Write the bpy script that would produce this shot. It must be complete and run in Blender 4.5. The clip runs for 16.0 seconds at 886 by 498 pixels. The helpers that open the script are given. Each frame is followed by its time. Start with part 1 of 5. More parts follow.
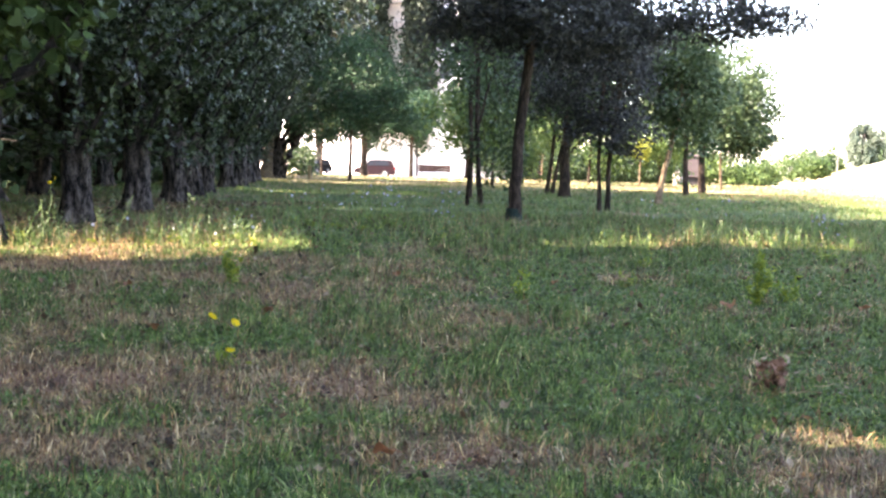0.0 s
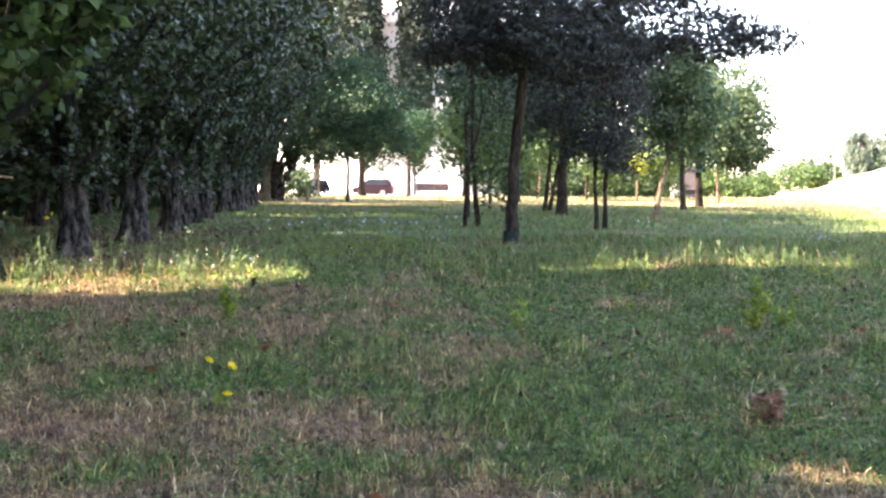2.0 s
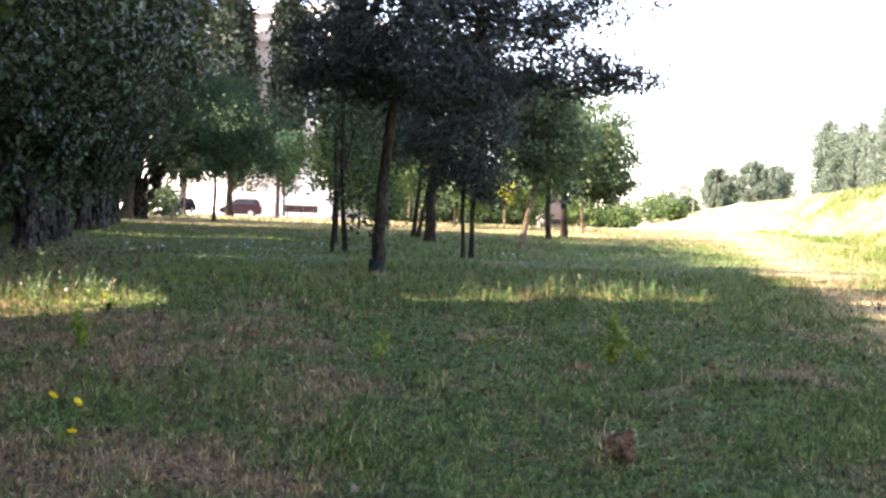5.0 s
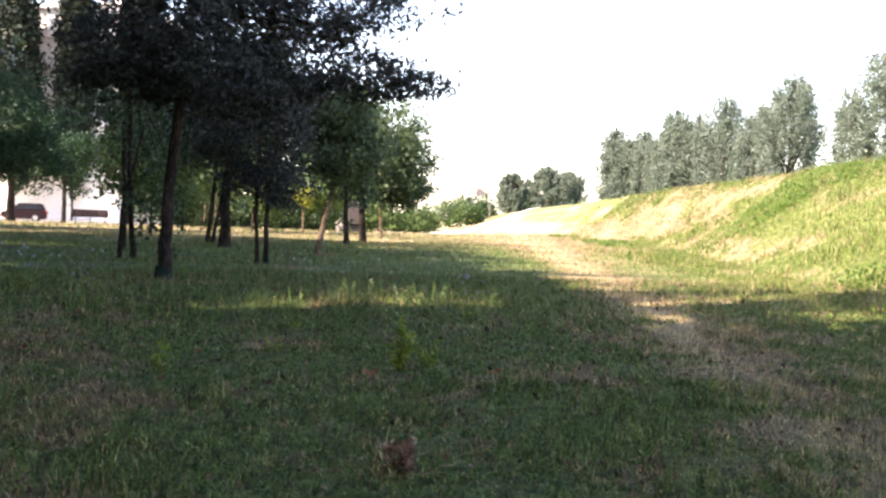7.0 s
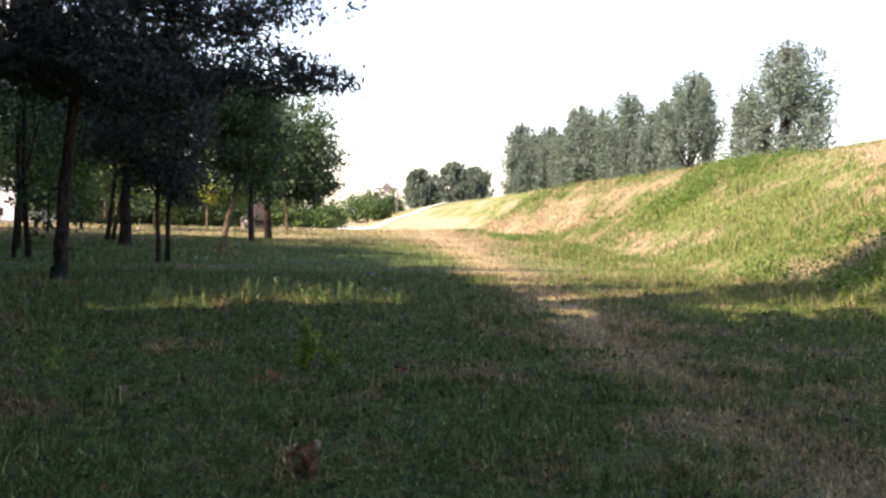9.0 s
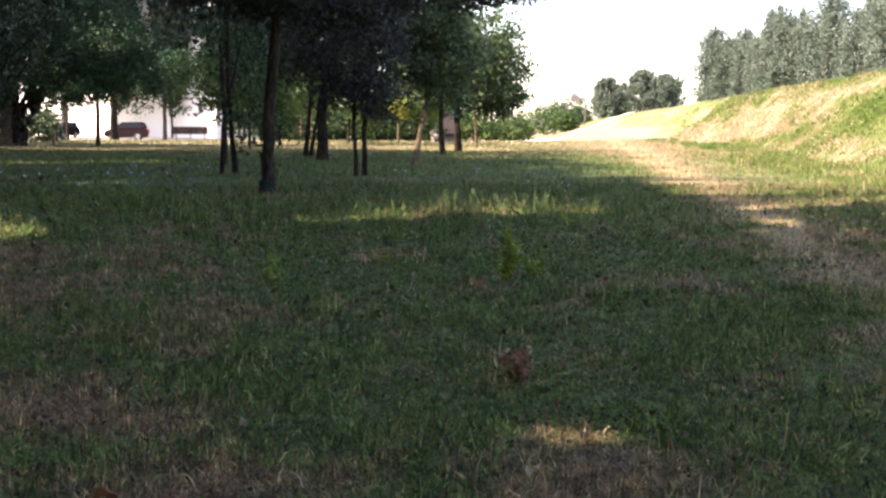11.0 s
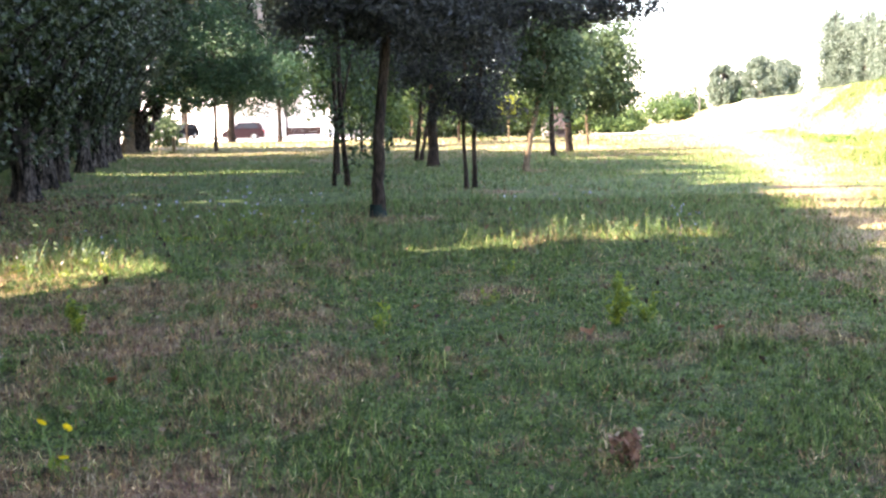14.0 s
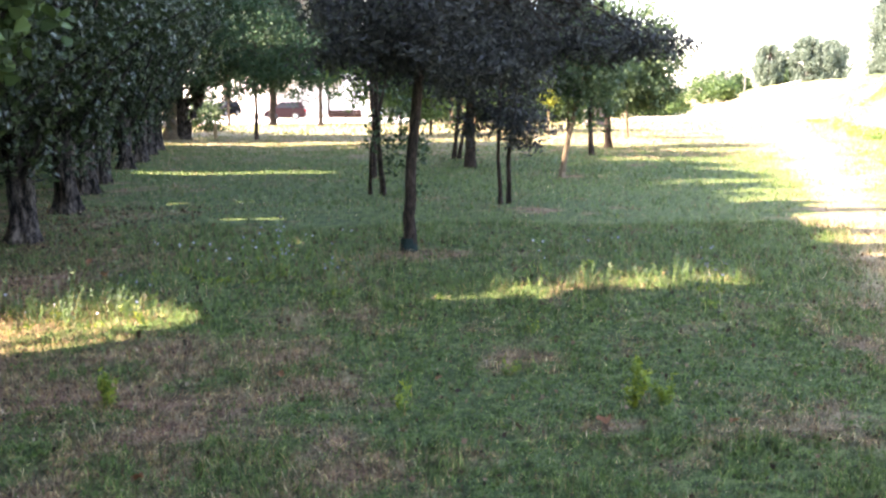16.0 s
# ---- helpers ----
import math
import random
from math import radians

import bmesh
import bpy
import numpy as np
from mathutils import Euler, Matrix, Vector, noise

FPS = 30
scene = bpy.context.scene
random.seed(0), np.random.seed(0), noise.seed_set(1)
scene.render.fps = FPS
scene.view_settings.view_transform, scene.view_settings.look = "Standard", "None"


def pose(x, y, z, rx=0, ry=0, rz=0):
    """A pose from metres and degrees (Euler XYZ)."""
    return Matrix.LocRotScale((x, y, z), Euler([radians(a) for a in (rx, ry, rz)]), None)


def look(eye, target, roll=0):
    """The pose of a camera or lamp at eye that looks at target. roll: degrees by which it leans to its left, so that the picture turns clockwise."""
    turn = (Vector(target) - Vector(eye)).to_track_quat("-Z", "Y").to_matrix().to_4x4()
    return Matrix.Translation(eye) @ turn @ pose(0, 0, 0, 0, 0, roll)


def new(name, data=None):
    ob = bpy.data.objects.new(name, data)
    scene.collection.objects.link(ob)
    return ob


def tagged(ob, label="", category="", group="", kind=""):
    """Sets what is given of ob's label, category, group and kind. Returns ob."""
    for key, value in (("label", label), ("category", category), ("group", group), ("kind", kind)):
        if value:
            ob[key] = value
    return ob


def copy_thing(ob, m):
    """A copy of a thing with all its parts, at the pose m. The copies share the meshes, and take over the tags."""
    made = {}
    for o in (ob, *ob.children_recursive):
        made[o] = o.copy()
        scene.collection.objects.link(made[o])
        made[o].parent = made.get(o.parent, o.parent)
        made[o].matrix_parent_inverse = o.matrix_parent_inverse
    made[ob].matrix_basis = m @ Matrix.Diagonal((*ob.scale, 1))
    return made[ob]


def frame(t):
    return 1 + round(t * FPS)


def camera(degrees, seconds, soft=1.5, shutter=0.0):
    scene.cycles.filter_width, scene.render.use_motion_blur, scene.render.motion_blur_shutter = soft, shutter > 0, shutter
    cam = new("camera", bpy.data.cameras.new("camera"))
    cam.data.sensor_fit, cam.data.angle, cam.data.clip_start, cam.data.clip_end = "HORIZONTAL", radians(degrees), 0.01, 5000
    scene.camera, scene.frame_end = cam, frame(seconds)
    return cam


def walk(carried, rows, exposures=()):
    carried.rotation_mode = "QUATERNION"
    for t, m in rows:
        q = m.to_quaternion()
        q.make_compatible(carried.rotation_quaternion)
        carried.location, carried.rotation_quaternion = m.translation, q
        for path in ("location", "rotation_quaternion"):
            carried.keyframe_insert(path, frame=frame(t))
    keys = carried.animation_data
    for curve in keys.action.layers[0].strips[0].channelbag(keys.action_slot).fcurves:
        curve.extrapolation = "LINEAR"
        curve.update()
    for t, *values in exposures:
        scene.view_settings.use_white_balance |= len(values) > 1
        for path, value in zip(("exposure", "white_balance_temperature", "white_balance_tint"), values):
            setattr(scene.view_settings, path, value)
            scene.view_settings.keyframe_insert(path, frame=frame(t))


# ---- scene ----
cam = camera(44.5, 16.0, soft=2.5)
PATH = [
    (0, (0.016, 0.206, 0.633), (-0.106, 2.196, 0.481), 1.5),
    (0.5, (0.026, 0.201, 0.665), (-0.092, 2.19, 0.492), 0.5),
    (1, (0.034, 0.196, 0.687), (-0.123, 2.184, 0.535), 0.5),
    (1.5, (0.032, 0.182, 0.715), (-0.119, 2.174, 0.616), 0.3),
    (2, (0.034, 0.202, 0.713), (-0.088, 2.195, 0.592), 0.2),
    (2.5, (0.045, 0.227, 0.709), (-0.034, 2.221, 0.573), 1.1),
    (3, (0.054, 0.247, 0.72), (0.044, 2.243, 0.601), 0.3),
    (3.2, (0.053, 0.251, 0.725), (0.039, 2.248, 0.618), -0.1),
    (5.3, (0.069, 0.226, 0.764), (0.212, 2.22, 0.704), 2.1),
    (5.5, (0.085, 0.277, 0.753), (0.246, 2.27, 0.704), 2.1),
    (6, (0.111, 0.281, 0.765), (0.395, 2.26, 0.722), 1.7),
    (6.5, (0.143, 0.346, 0.759), (0.557, 2.301, 0.671), 1.4),
    (7, (0.158, 0.316, 0.766), (0.638, 2.257, 0.713), 1.9),
    (7.5, (0.204, 0.34, 0.779), (0.848, 2.233, 0.757), 2.2),
    (8, (0.221, 0.343, 0.782), (0.971, 2.197, 0.747), 2.8),
    (8.2, (0.22, 0.345, 0.782), (0.959, 2.204, 0.757), 2.6),
    (10.3, (0.132, 0.395, 0.765), (0.569, 2.339, 0.59), 0.5),
    (10.5, (0.135, 0.358, 0.77), (0.542, 2.306, 0.574), 0.6),
    (11, (0.106, 0.349, 0.767), (0.415, 2.312, 0.543), 0.3),
    (11.5, (0.075, 0.306, 0.775), (0.265, 2.286, 0.562), 0.4),
    (12, (0.06, 0.305, 0.772), (0.179, 2.289, 0.548), 0.7),
    (12.5, (0.035, 0.303, 0.771), (0.071, 2.288, 0.529), 0.5),
    (13, (0.039, 0.33, 0.781), (0.01, 2.316, 0.544), 0.0),
    (13.5, (0.1, 0.352, 0.873), (0.086, 2.344, 0.695), 0.3),
    (14, (0.133, 0.404, 1.069), (0.236, 2.387, 0.83), -1.0),
    (14.5, (0.178, 0.404, 1.307), (0.288, 2.381, 1.029), -0.8),
    (15, (0.187, 0.408, 1.484), (0.308, 2.372, 1.129), -1.8),
    (15.5, (0.205, 0.395, 1.612), (0.288, 2.363, 1.268), -1.0),
    (16, (0.243, 0.374, 1.687), (0.271, 2.354, 1.401), -0.4),
]
EXPOSURES = [(t, e, 7300, 25) for t, e in ((0, 3.6), (1.5, 3.6), (3, 3.4), (5.5, 2.8), (6.5, 2.4), (7, 2.3), (7.5, 2.2), (8, 1.65), (10.5, 1.75), (11.5, 2.6), (12.5, 3.15), (14, 3.4), (16, 3.5))]
walk(cam, [(t, look(eye, target, roll)) for t, eye, target, roll in PATH], EXPOSURES)

# ---- world, sun ----
SUN_FROM = Vector((-0.95, -0.26, 0.0)).normalized()
SUN_ELEV = radians(46)
world = bpy.data.worlds.new("sky")
scene.world = world
world.use_nodes = True
wn = world.node_tree.nodes
sky = wn.new("ShaderNodeTexSky")
sky.sky_type = "NISHITA"
sky.sun_disc = False
sky.sun_elevation = SUN_ELEV
sky.sun_rotation = math.atan2(SUN_FROM.x, SUN_FROM.y)
sky.air_density, sky.dust_density, sky.ozone_density = 1.0, 1.2, 1.0
wn["Background"].inputs[1].default_value = 0.15
world.node_tree.links.new(sky.outputs[0], wn["Background"].inputs[0])

sun_data = bpy.data.lights.new("sun", "SUN")
sun_data.energy, sun_data.angle, sun_data.color = 4.6, radians(0.55), (1.0, 0.93, 0.80)
sun = new("sun", sun_data)
sun_pos = SUN_FROM * math.cos(SUN_ELEV) * 60 + Vector((0, 0, math.sin(SUN_ELEV) * 60))
sun.matrix_world = look(sun_pos, (0, 0, 0))


# ---- materials ----
class Mat:
    """A node material with a few short calls."""

    def __init__(self, name):
        self.m = bpy.data.materials.new(name)
        self.m.use_nodes = True
        self.t = self.m.node_tree
        self.n = self.t.nodes
        self.p = self.n["Principled BSDF"]

    def node(self, kind, **kw):
        nd = self.n.new(kind)
        for k, v in kw.items():
            nd.inputs[k].default_value = v
        return nd

    def link(self, a, b):
        self.t.links.new(a, b)

    def coords(self):
        return self.n.new("ShaderNodeTexCoord").outputs["Object"]

    def place(self):
        return self.n.new("ShaderNodeNewGeometry").outputs["Position"]

    def noise(self, vec, scale, detail=4.0, rough=0.6):
        nd = self.node("ShaderNodeTexNoise", Scale=scale, Detail=detail, Roughness=rough)
        self.link(vec, nd.inputs["Vector"])
        return nd.outputs["Fac"]

    def ramp(self, fac, stops):
        nd = self.n.new("ShaderNodeValToRGB")
        el = nd.color_ramp.elements
        while len(el) < len(stops):
            el.new(0.5)
        for e, (p, c) in zip(el, stops):
            e.position, e.color = p, (*c, 1)
        self.link(fac, nd.inputs["Fac"])
        return nd.outputs["Color"]

    def mix(self, fac, a, b, blend="MIX"):
        nd = self.n.new("ShaderNodeMix")
        nd.data_type, nd.blend_type = "RGBA", blend
        for sock, val in ((nd.inputs[0], fac), (nd.inputs[6], a), (nd.inputs[7], b)):
            if isinstance(val, (int, float)):
                sock.default_value = val
            elif isinstance(val, tuple):
                sock.default_value = (*val, 1)
            else:
                self.link(val, sock)
        return nd.outputs[2]

    def calc(self, op, a, b=0.0):
        nd = self.n.new("ShaderNodeMath")
        nd.operation = op
        for sock, val in ((nd.inputs[0], a), (nd.inputs[1], b)):
            if isinstance(val, (int, float)):
                sock.default_value = val
            else:
                self.link(val, sock)
        return nd.outputs[0]

    def attr(self, name):
        nd = self.n.new("ShaderNodeAttribute")
        nd.attribute_name = name
        return nd.outputs["Fac"]

    def bump(self, height, strength=0.5, dist=0.02):
        nd = self.node("ShaderNodeBump", Strength=strength, Distance=dist)
        self.link(height, nd.inputs["Height"])
        self.link(nd.outputs[0], self.p.inputs["Normal"])

    def base(self, col, rough=0.8, metal=0.0):
        if isinstance(col, tuple):
            self.p.inputs["Base Color"].default_value = (*col, 1)
        else:
            self.link(col, self.p.inputs["Base Color"])
        self.p.inputs["Roughness"].default_value = rough
        self.p.inputs["Metallic"].default_value = metal
        return self

    def thin(self, col, share):
        """Leaf: part of the light goes through."""
        tr = self.n.new("ShaderNodeBsdfTranslucent")
        self.link(col, tr.inputs[0])
        mx = self.n.new("ShaderNodeMixShader")
        mx.inputs[0].default_value = share
        self.link(self.p.outputs[0], mx.inputs[1])
        self.link(tr.outputs[0], mx.inputs[2])
        self.link(mx.outputs[0], self.n["Material Output"].inputs[0])
        return self


def leaf_material(name, stops, rough=0.5, share=0.35, patch=0.6, gloss=0.25):
    m = Mat(name)
    isl = m.n.new("ShaderNodeNewGeometry").outputs["Random Per Island"]
    big = m.noise(m.coords(), patch, 3.0)
    fac = m.calc("ADD", m.calc("MULTIPLY", isl, 0.65), m.calc("MULTIPLY", m.calc("SUBTRACT", big, 0.3), 0.8))
    col = m.ramp(fac, stops)
    m.base(col, rough)
    m.p.inputs["Specular IOR Level"].default_value = gloss
    return m.thin(col, share).m


def plain(name, col, rough=0.7, metal=0.0, vary=0.25, scale=6.0, bump=0.0, fine=60.0, shine=0.5):
    m = Mat(name)
    m.p.inputs["Specular IOR Level"].default_value = shine
    co = m.coords()
    f = m.calc("ADD", m.calc("MULTIPLY", m.noise(co, scale), 0.6), m.calc("MULTIPLY", m.noise(co, fine, 5), 0.4))
    lo, hi = tuple(c * (1 - vary) for c in col), tuple(min(1, c * (1 + vary)) for c in col)
    m.base(m.ramp(f, [(0.3, lo), (0.7, hi)]), rough, metal)
    if bump:
        m.bump(m.noise(co, fine, 6), bump, 0.01)
    return m.m


def bark_material(name, dark, light, stretch=0.18, scale=9.0, strength=0.9):
    m = Mat(name)
    mp = m.n.new("ShaderNodeMapping")
    mp.inputs["Scale"].default_value = (1, 1, stretch)
    m.link(m.coords(), mp.inputs[0])
    ridges = m.noise(mp.outputs[0], scale * 1.3, 5, 0.65)
    flakes = m.noise(m.coords(), scale * 4.5, 5, 0.7)
    h = m.calc("ADD", m.calc("MULTIPLY", ridges, 0.72), m.calc("MULTIPLY", flakes, 0.28))
    mean = tuple((a + b) / 2 * 0.8 for a, b in zip(dark, light))
    col = m.ramp(h, [(0.43, dark), (0.52, mean), (0.61, light)])
    blot = m.ramp(m.noise(m.coords(), 1.3, 4), [(0.4, (0.6, 0.6, 0.6)), (0.62, (1.15, 1.12, 1.08))])
    m.base(m.mix(1.0, col, blot, "MULTIPLY"), 0.95)
    m.p.inputs["Specular IOR Level"].default_value = 0.15
    m.bump(h, strength, 0.08)
    return m.m


M_POPLAR_LEAF = leaf_material("poplar_leaf", [(0.0, (0.011, 0.019, 0.009)), (0.45, (0.025, 0.043, 0.017)), (0.9, (0.058, 0.091, 0.030)), (1.0, (0.15, 0.18, 0.04))], 0.40, 0.15, 1.1, 0.38)
M_NEAR_POPLAR = leaf_material("fresh_poplar_leaf", [(0.0, (0.016, 0.028, 0.011)), (0.45, (0.038, 0.066, 0.020)), (0.85, (0.080, 0.125, 0.032)), (1.0, (0.17, 0.22, 0.045))], 0.5, 0.18, 0.9, 0.15)
M_OAK_LEAF = leaf_material("oak_leaf", [(0.0, (0.019, 0.021, 0.021)), (0.5, (0.038, 0.042, 0.040)), (1.0, (0.086, 0.092, 0.072))], 0.5, 0.15, 0.9, 0.14)
M_GROVE_LEAF = leaf_material("grove_leaf", [(0.0, (0.018, 0.034, 0.016)), (0.5, (0.046, 0.080, 0.034)), (1.0, (0.11, 0.155, 0.062))], 0.5, 0.30, 0.8)
M_LIGHT_LEAF = leaf_material("light_leaf", [(0.0, (0.036, 0.068, 0.022)), (0.5, (0.080, 0.134, 0.038)), (1.0, (0.16, 0.22, 0.06))], 0.55, 0.3, 0.6)
M_CHESTNUT_LEAF = leaf_material("chestnut_leaf", [(0.0, (0.010, 0.028, 0.014)), (0.5, (0.020, 0.052, 0.022)), (1.0, (0.050, 0.102, 0.042))], 0.55, 0.25, 0.9, 0.2)
M_FAR_POPLAR_LEAF = leaf_material("silver_poplar_leaf", [(0.0, (0.070, 0.100, 0.072)), (0.5, (0.115, 0.152, 0.112)), (0.8, (0.17, 0.210, 0.165)), (1.0, (0.30, 0.33, 0.29))], 0.45, 0.25, 0.25)
M_HEDGE_LEAF = leaf_material("hedge_leaf", [(0.0, (0.022, 0.048, 0.018)), (0.5, (0.055, 0.100, 0.030)), (1.0, (0.13, 0.18, 0.05))], 0.5, 0.35, 0.4)
M_DARK_SHRUB = leaf_material("dark_shrub_leaf", [(0.0, (0.012, 0.026, 0.01)), (0.5, (0.024, 0.05, 0.018)), (1.0, (0.05, 0.08, 0.03))], 0.55, 0.2, 0.5)
M_PALE_WEED = leaf_material("pale_weed_leaf", [(0.0, (0.07, 0.11, 0.05)), (0.5, (0.13, 0.17, 0.09)), (1.0, (0.22, 0.25, 0.15))], 0.6, 0.3, 6.0)
M_HERB_LEAF = leaf_material("herb_leaf", [(0.0, (0.030, 0.065, 0.016)), (0.5, (0.080, 0.135, 0.032)), (1.0, (0.18, 0.23, 0.065))], 0.5, 0.25, 3.0)
M_DYKE_WEED = leaf_material("dyke_weed_leaf", [(0.0, (0.030, 0.075, 0.012)), (0.5, (0.075, 0.145, 0.022)), (1.0, (0.16, 0.22, 0.045))], 0.5, 0.3, 2.0, 0.25)
M_LITTER = leaf_material("leaf_litter", [(0.0, (0.012, 0.010, 0.007)), (0.35, (0.05, 0.032, 0.02)), (0.6, (0.16, 0.10, 0.055)), (0.85, (0.24, 0.18, 0.11)), (1.0, (0.38, 0.31, 0.22))], 0.8, 0.1, 3.0, 0.2)
M_DARK_POPLAR = leaf_material("dark_poplar_leaf", [(0.0, (0.012, 0.018, 0.012)), (0.6, (0.024, 0.034, 0.022)), (1.0, (0.065, 0.078, 0.058))], 0.6, 0.15, 0.3, 0.15)
M_YELLOW_LEAF = leaf_material("yellow_leaf", [(0.0, (0.14, 0.17, 0.03)), (0.6, (0.26, 0.29, 0.05)), (1.0, (0.40, 0.40, 0.08))], 0.5, 0.4, 2.0)
M_WEED_LEAF = leaf_material("weed_leaf", [(0.0, (0.07, 0.12, 0.02)), (0.5, (0.18, 0.24, 0.03)), (1.0, (0.36, 0.38, 0.05))], 0.5, 0.35, 6.0)
M_POPLAR_BARK = bark_material("poplar_bark", (0.005, 0.004, 0.0035), (0.17, 0.145, 0.125), 0.35, 13.0, 1.0)
# poplar bark darkened for the limbs: the crown's shade is in the colour
M_SHADED_LIMB_BARK = bark_material("shaded_poplar_limb_bark", (0.010, 0.009, 0.008), (0.055, 0.047, 0.040), 0.3, 16.0, 0.5)
M_OAK_BARK = bark_material("oak_bark", (0.022, 0.016, 0.013), (0.105, 0.078, 0.06), 0.25, 26.0, 0.7)
M_PALE_BARK = bark_material("pale_bark", (0.10, 0.075, 0.05), (0.34, 0.26, 0.17), 0.3, 24.0, 0.5)
M_STALK = plain("dry_stalk", (0.30, 0.22, 0.12), 0.9, 0, 0.35, 30, 0.3, 200)
M_GREEN_STALK = plain("green_stalk", (0.10, 0.17, 0.04), 0.7, 0, 0.3, 30, 0.2, 200)
M_DEAD_LEAF = plain("dead_leaf", (0.34, 0.15, 0.07), 0.85, 0, 0.45, 40, 0.5, 220)
M_PALE_DEAD_LEAF = plain("pale_dead_leaf", (0.30, 0.22, 0.14), 0.85, 0, 0.35, 40, 0.5, 220)
M_TWIG = plain("dry_thistle", (0.16, 0.078, 0.043), 0.9, 0, 0.5, 50, 0.5, 260)
M_PETAL_YELLOW = plain("yellow_petal", (0.85, 0.68, 0.02), 0.5, 0, 0.1, 60, 0, 200)
M_PETAL_BLUE = plain("blue_petal", (0.21, 0.215, 0.265), 0.5, 0, 0.12, 60, 0, 200)
M_PETAL_WHITE = plain("white_petal", (0.36, 0.36, 0.37), 0.55, 0, 0.06, 60, 0, 200)

# grass blades: green, brownish or straw by the dryness of the soil below
mg = Mat("grass")
g_isl = mg.n.new("ShaderNodeNewGeometry").outputs["Random Per Island"]
g_dry = mg.attr("dry")
g_far = mg.noise(mg.place(), 0.8, 4)
green = mg.ramp(g_isl, [(0.0, (0.022, 0.048, 0.012)), (0.5, (0.076, 0.136, 0.033)), (0.9, (0.165, 0.232, 0.068)), (1.0, (0.30, 0.33, 0.14))])
dyke_green = mg.ramp(g_isl, [(0.0, (0.048, 0.082, 0.016)), (0.5, (0.098, 0.148, 0.028)), (0.9, (0.165, 0.21, 0.05)), (1.0, (0.27, 0.28, 0.11))])
green = mg.mix(mg.attr("pale"), green, dyke_green)
straw = mg.ramp(g_isl, [(0.0, (0.125, 0.060, 0.036)), (0.45, (0.215, 0.137, 0.076)), (0.85, (0.34, 0.252, 0.128)), (1.0, (0.52, 0.43, 0.28))])
bleached = mg.ramp(g_isl, [(0.0, (0.20, 0.142, 0.08)), (0.5, (0.325, 0.252, 0.148)), (1.0, (0.49, 0.41, 0.265))])
straw = mg.mix(mg.attr("pale"), straw, bleached)
sel = mg.calc("GREATER_THAN", mg.calc("ADD", g_dry, mg.calc("MULTIPLY", mg.calc("SUBTRACT", g_far, 0.5), 0.10)), mg.calc("FRACT", mg.calc("MULTIPLY", g_isl, 37.7)))
g_col = mg.mix(sel, green, straw)
g_clump = mg.ramp(mg.noise(mg.place(), 11.0, 3, 0.65), [(0.38, (0.38, 0.42, 0.40)), (0.5, (1, 1, 1)), (0.62, (1.8, 1.68, 1.45))])
g_col = mg.mix(mg.calc("SUBTRACT", 1.0, mg.calc("MULTIPLY", mg.attr("long"), 0.6)), g_col, g_clump, "MULTIPLY")
g_fine = mg.ramp(mg.noise(mg.place(), 42.0, 3, 0.6), [(0.36, (0.38, 0.38, 0.38)), (0.5, (1, 1, 1)), (0.64, (1.6, 1.55, 1.45))])
g_col = mg.mix(mg.calc("SUBTRACT", 1.0, mg.calc("MULTIPLY", mg.attr("long"), 0.75)), g_col, g_fine, "MULTIPLY")
mg.base(g_col, 0.6)
mg.p.inputs["Specular IOR Level"].default_value = 0.3
M_GRASS = mg.thin(g_col, 0.3).m

# ground: thatch and soil under the grass, worn pale track, green or dry sward far off
gm = Mat("meadow_soil")
pos = gm.place()
dry, worn = gm.attr("dry"), gm.attr("worn")
n1, n2, n3 = gm.noise(pos, 0.7, 5), gm.noise(pos, 9.0, 6, 0.7), gm.noise(pos, 55.0, 5, 0.7)
fine = gm.calc("ADD", gm.calc("MULTIPLY", n2, 0.5), gm.calc("MULTIPLY", n3, 0.5))
c_green = gm.ramp(fine, [(0.42, (0.012, 0.019, 0.007)), (0.5, (0.056, 0.086, 0.026)), (0.60, (0.15, 0.185, 0.06))])
c_dry = gm.ramp(fine, [(0.41, (0.052, 0.027, 0.018)), (0.5, (0.215, 0.114, 0.074)), (0.60, (0.41, 0.255, 0.172))])
c_pale = gm.ramp(fine, [(0.28, (0.155, 0.113, 0.067)), (0.5, (0.26, 0.208, 0.127)), (0.72, (0.40, 0.33, 0.22))])
c_worn = gm.ramp(fine, [(0.28, (0.15, 0.108, 0.050)), (0.5, (0.31, 0.235, 0.115)), (0.72, (0.54, 0.44, 0.26))])
dmix = gm.calc("ADD", dry, gm.calc("MULTIPLY", gm.calc("SUBTRACT", n1, 0.5), 0.25))
dn = gm.n.new("ShaderNodeMapRange")
dn.inputs["From Min"].default_value, dn.inputs["From Max"].default_value = 0.2, 0.75
gm.link(dmix, dn.inputs["Value"])
# lighter green by pale; on the right lawn it stands in for missing fill light
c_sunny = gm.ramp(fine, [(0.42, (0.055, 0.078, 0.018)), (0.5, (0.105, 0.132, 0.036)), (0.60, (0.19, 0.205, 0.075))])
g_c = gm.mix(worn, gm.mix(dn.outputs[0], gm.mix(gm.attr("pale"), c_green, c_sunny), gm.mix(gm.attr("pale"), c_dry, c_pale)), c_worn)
gm.base(g_c, 0.95)
gm.p.inputs["Specular IOR Level"].default_value = 0.15
gm.bump(fine, 0.9, 0.04)
M_GROUND = gm.m

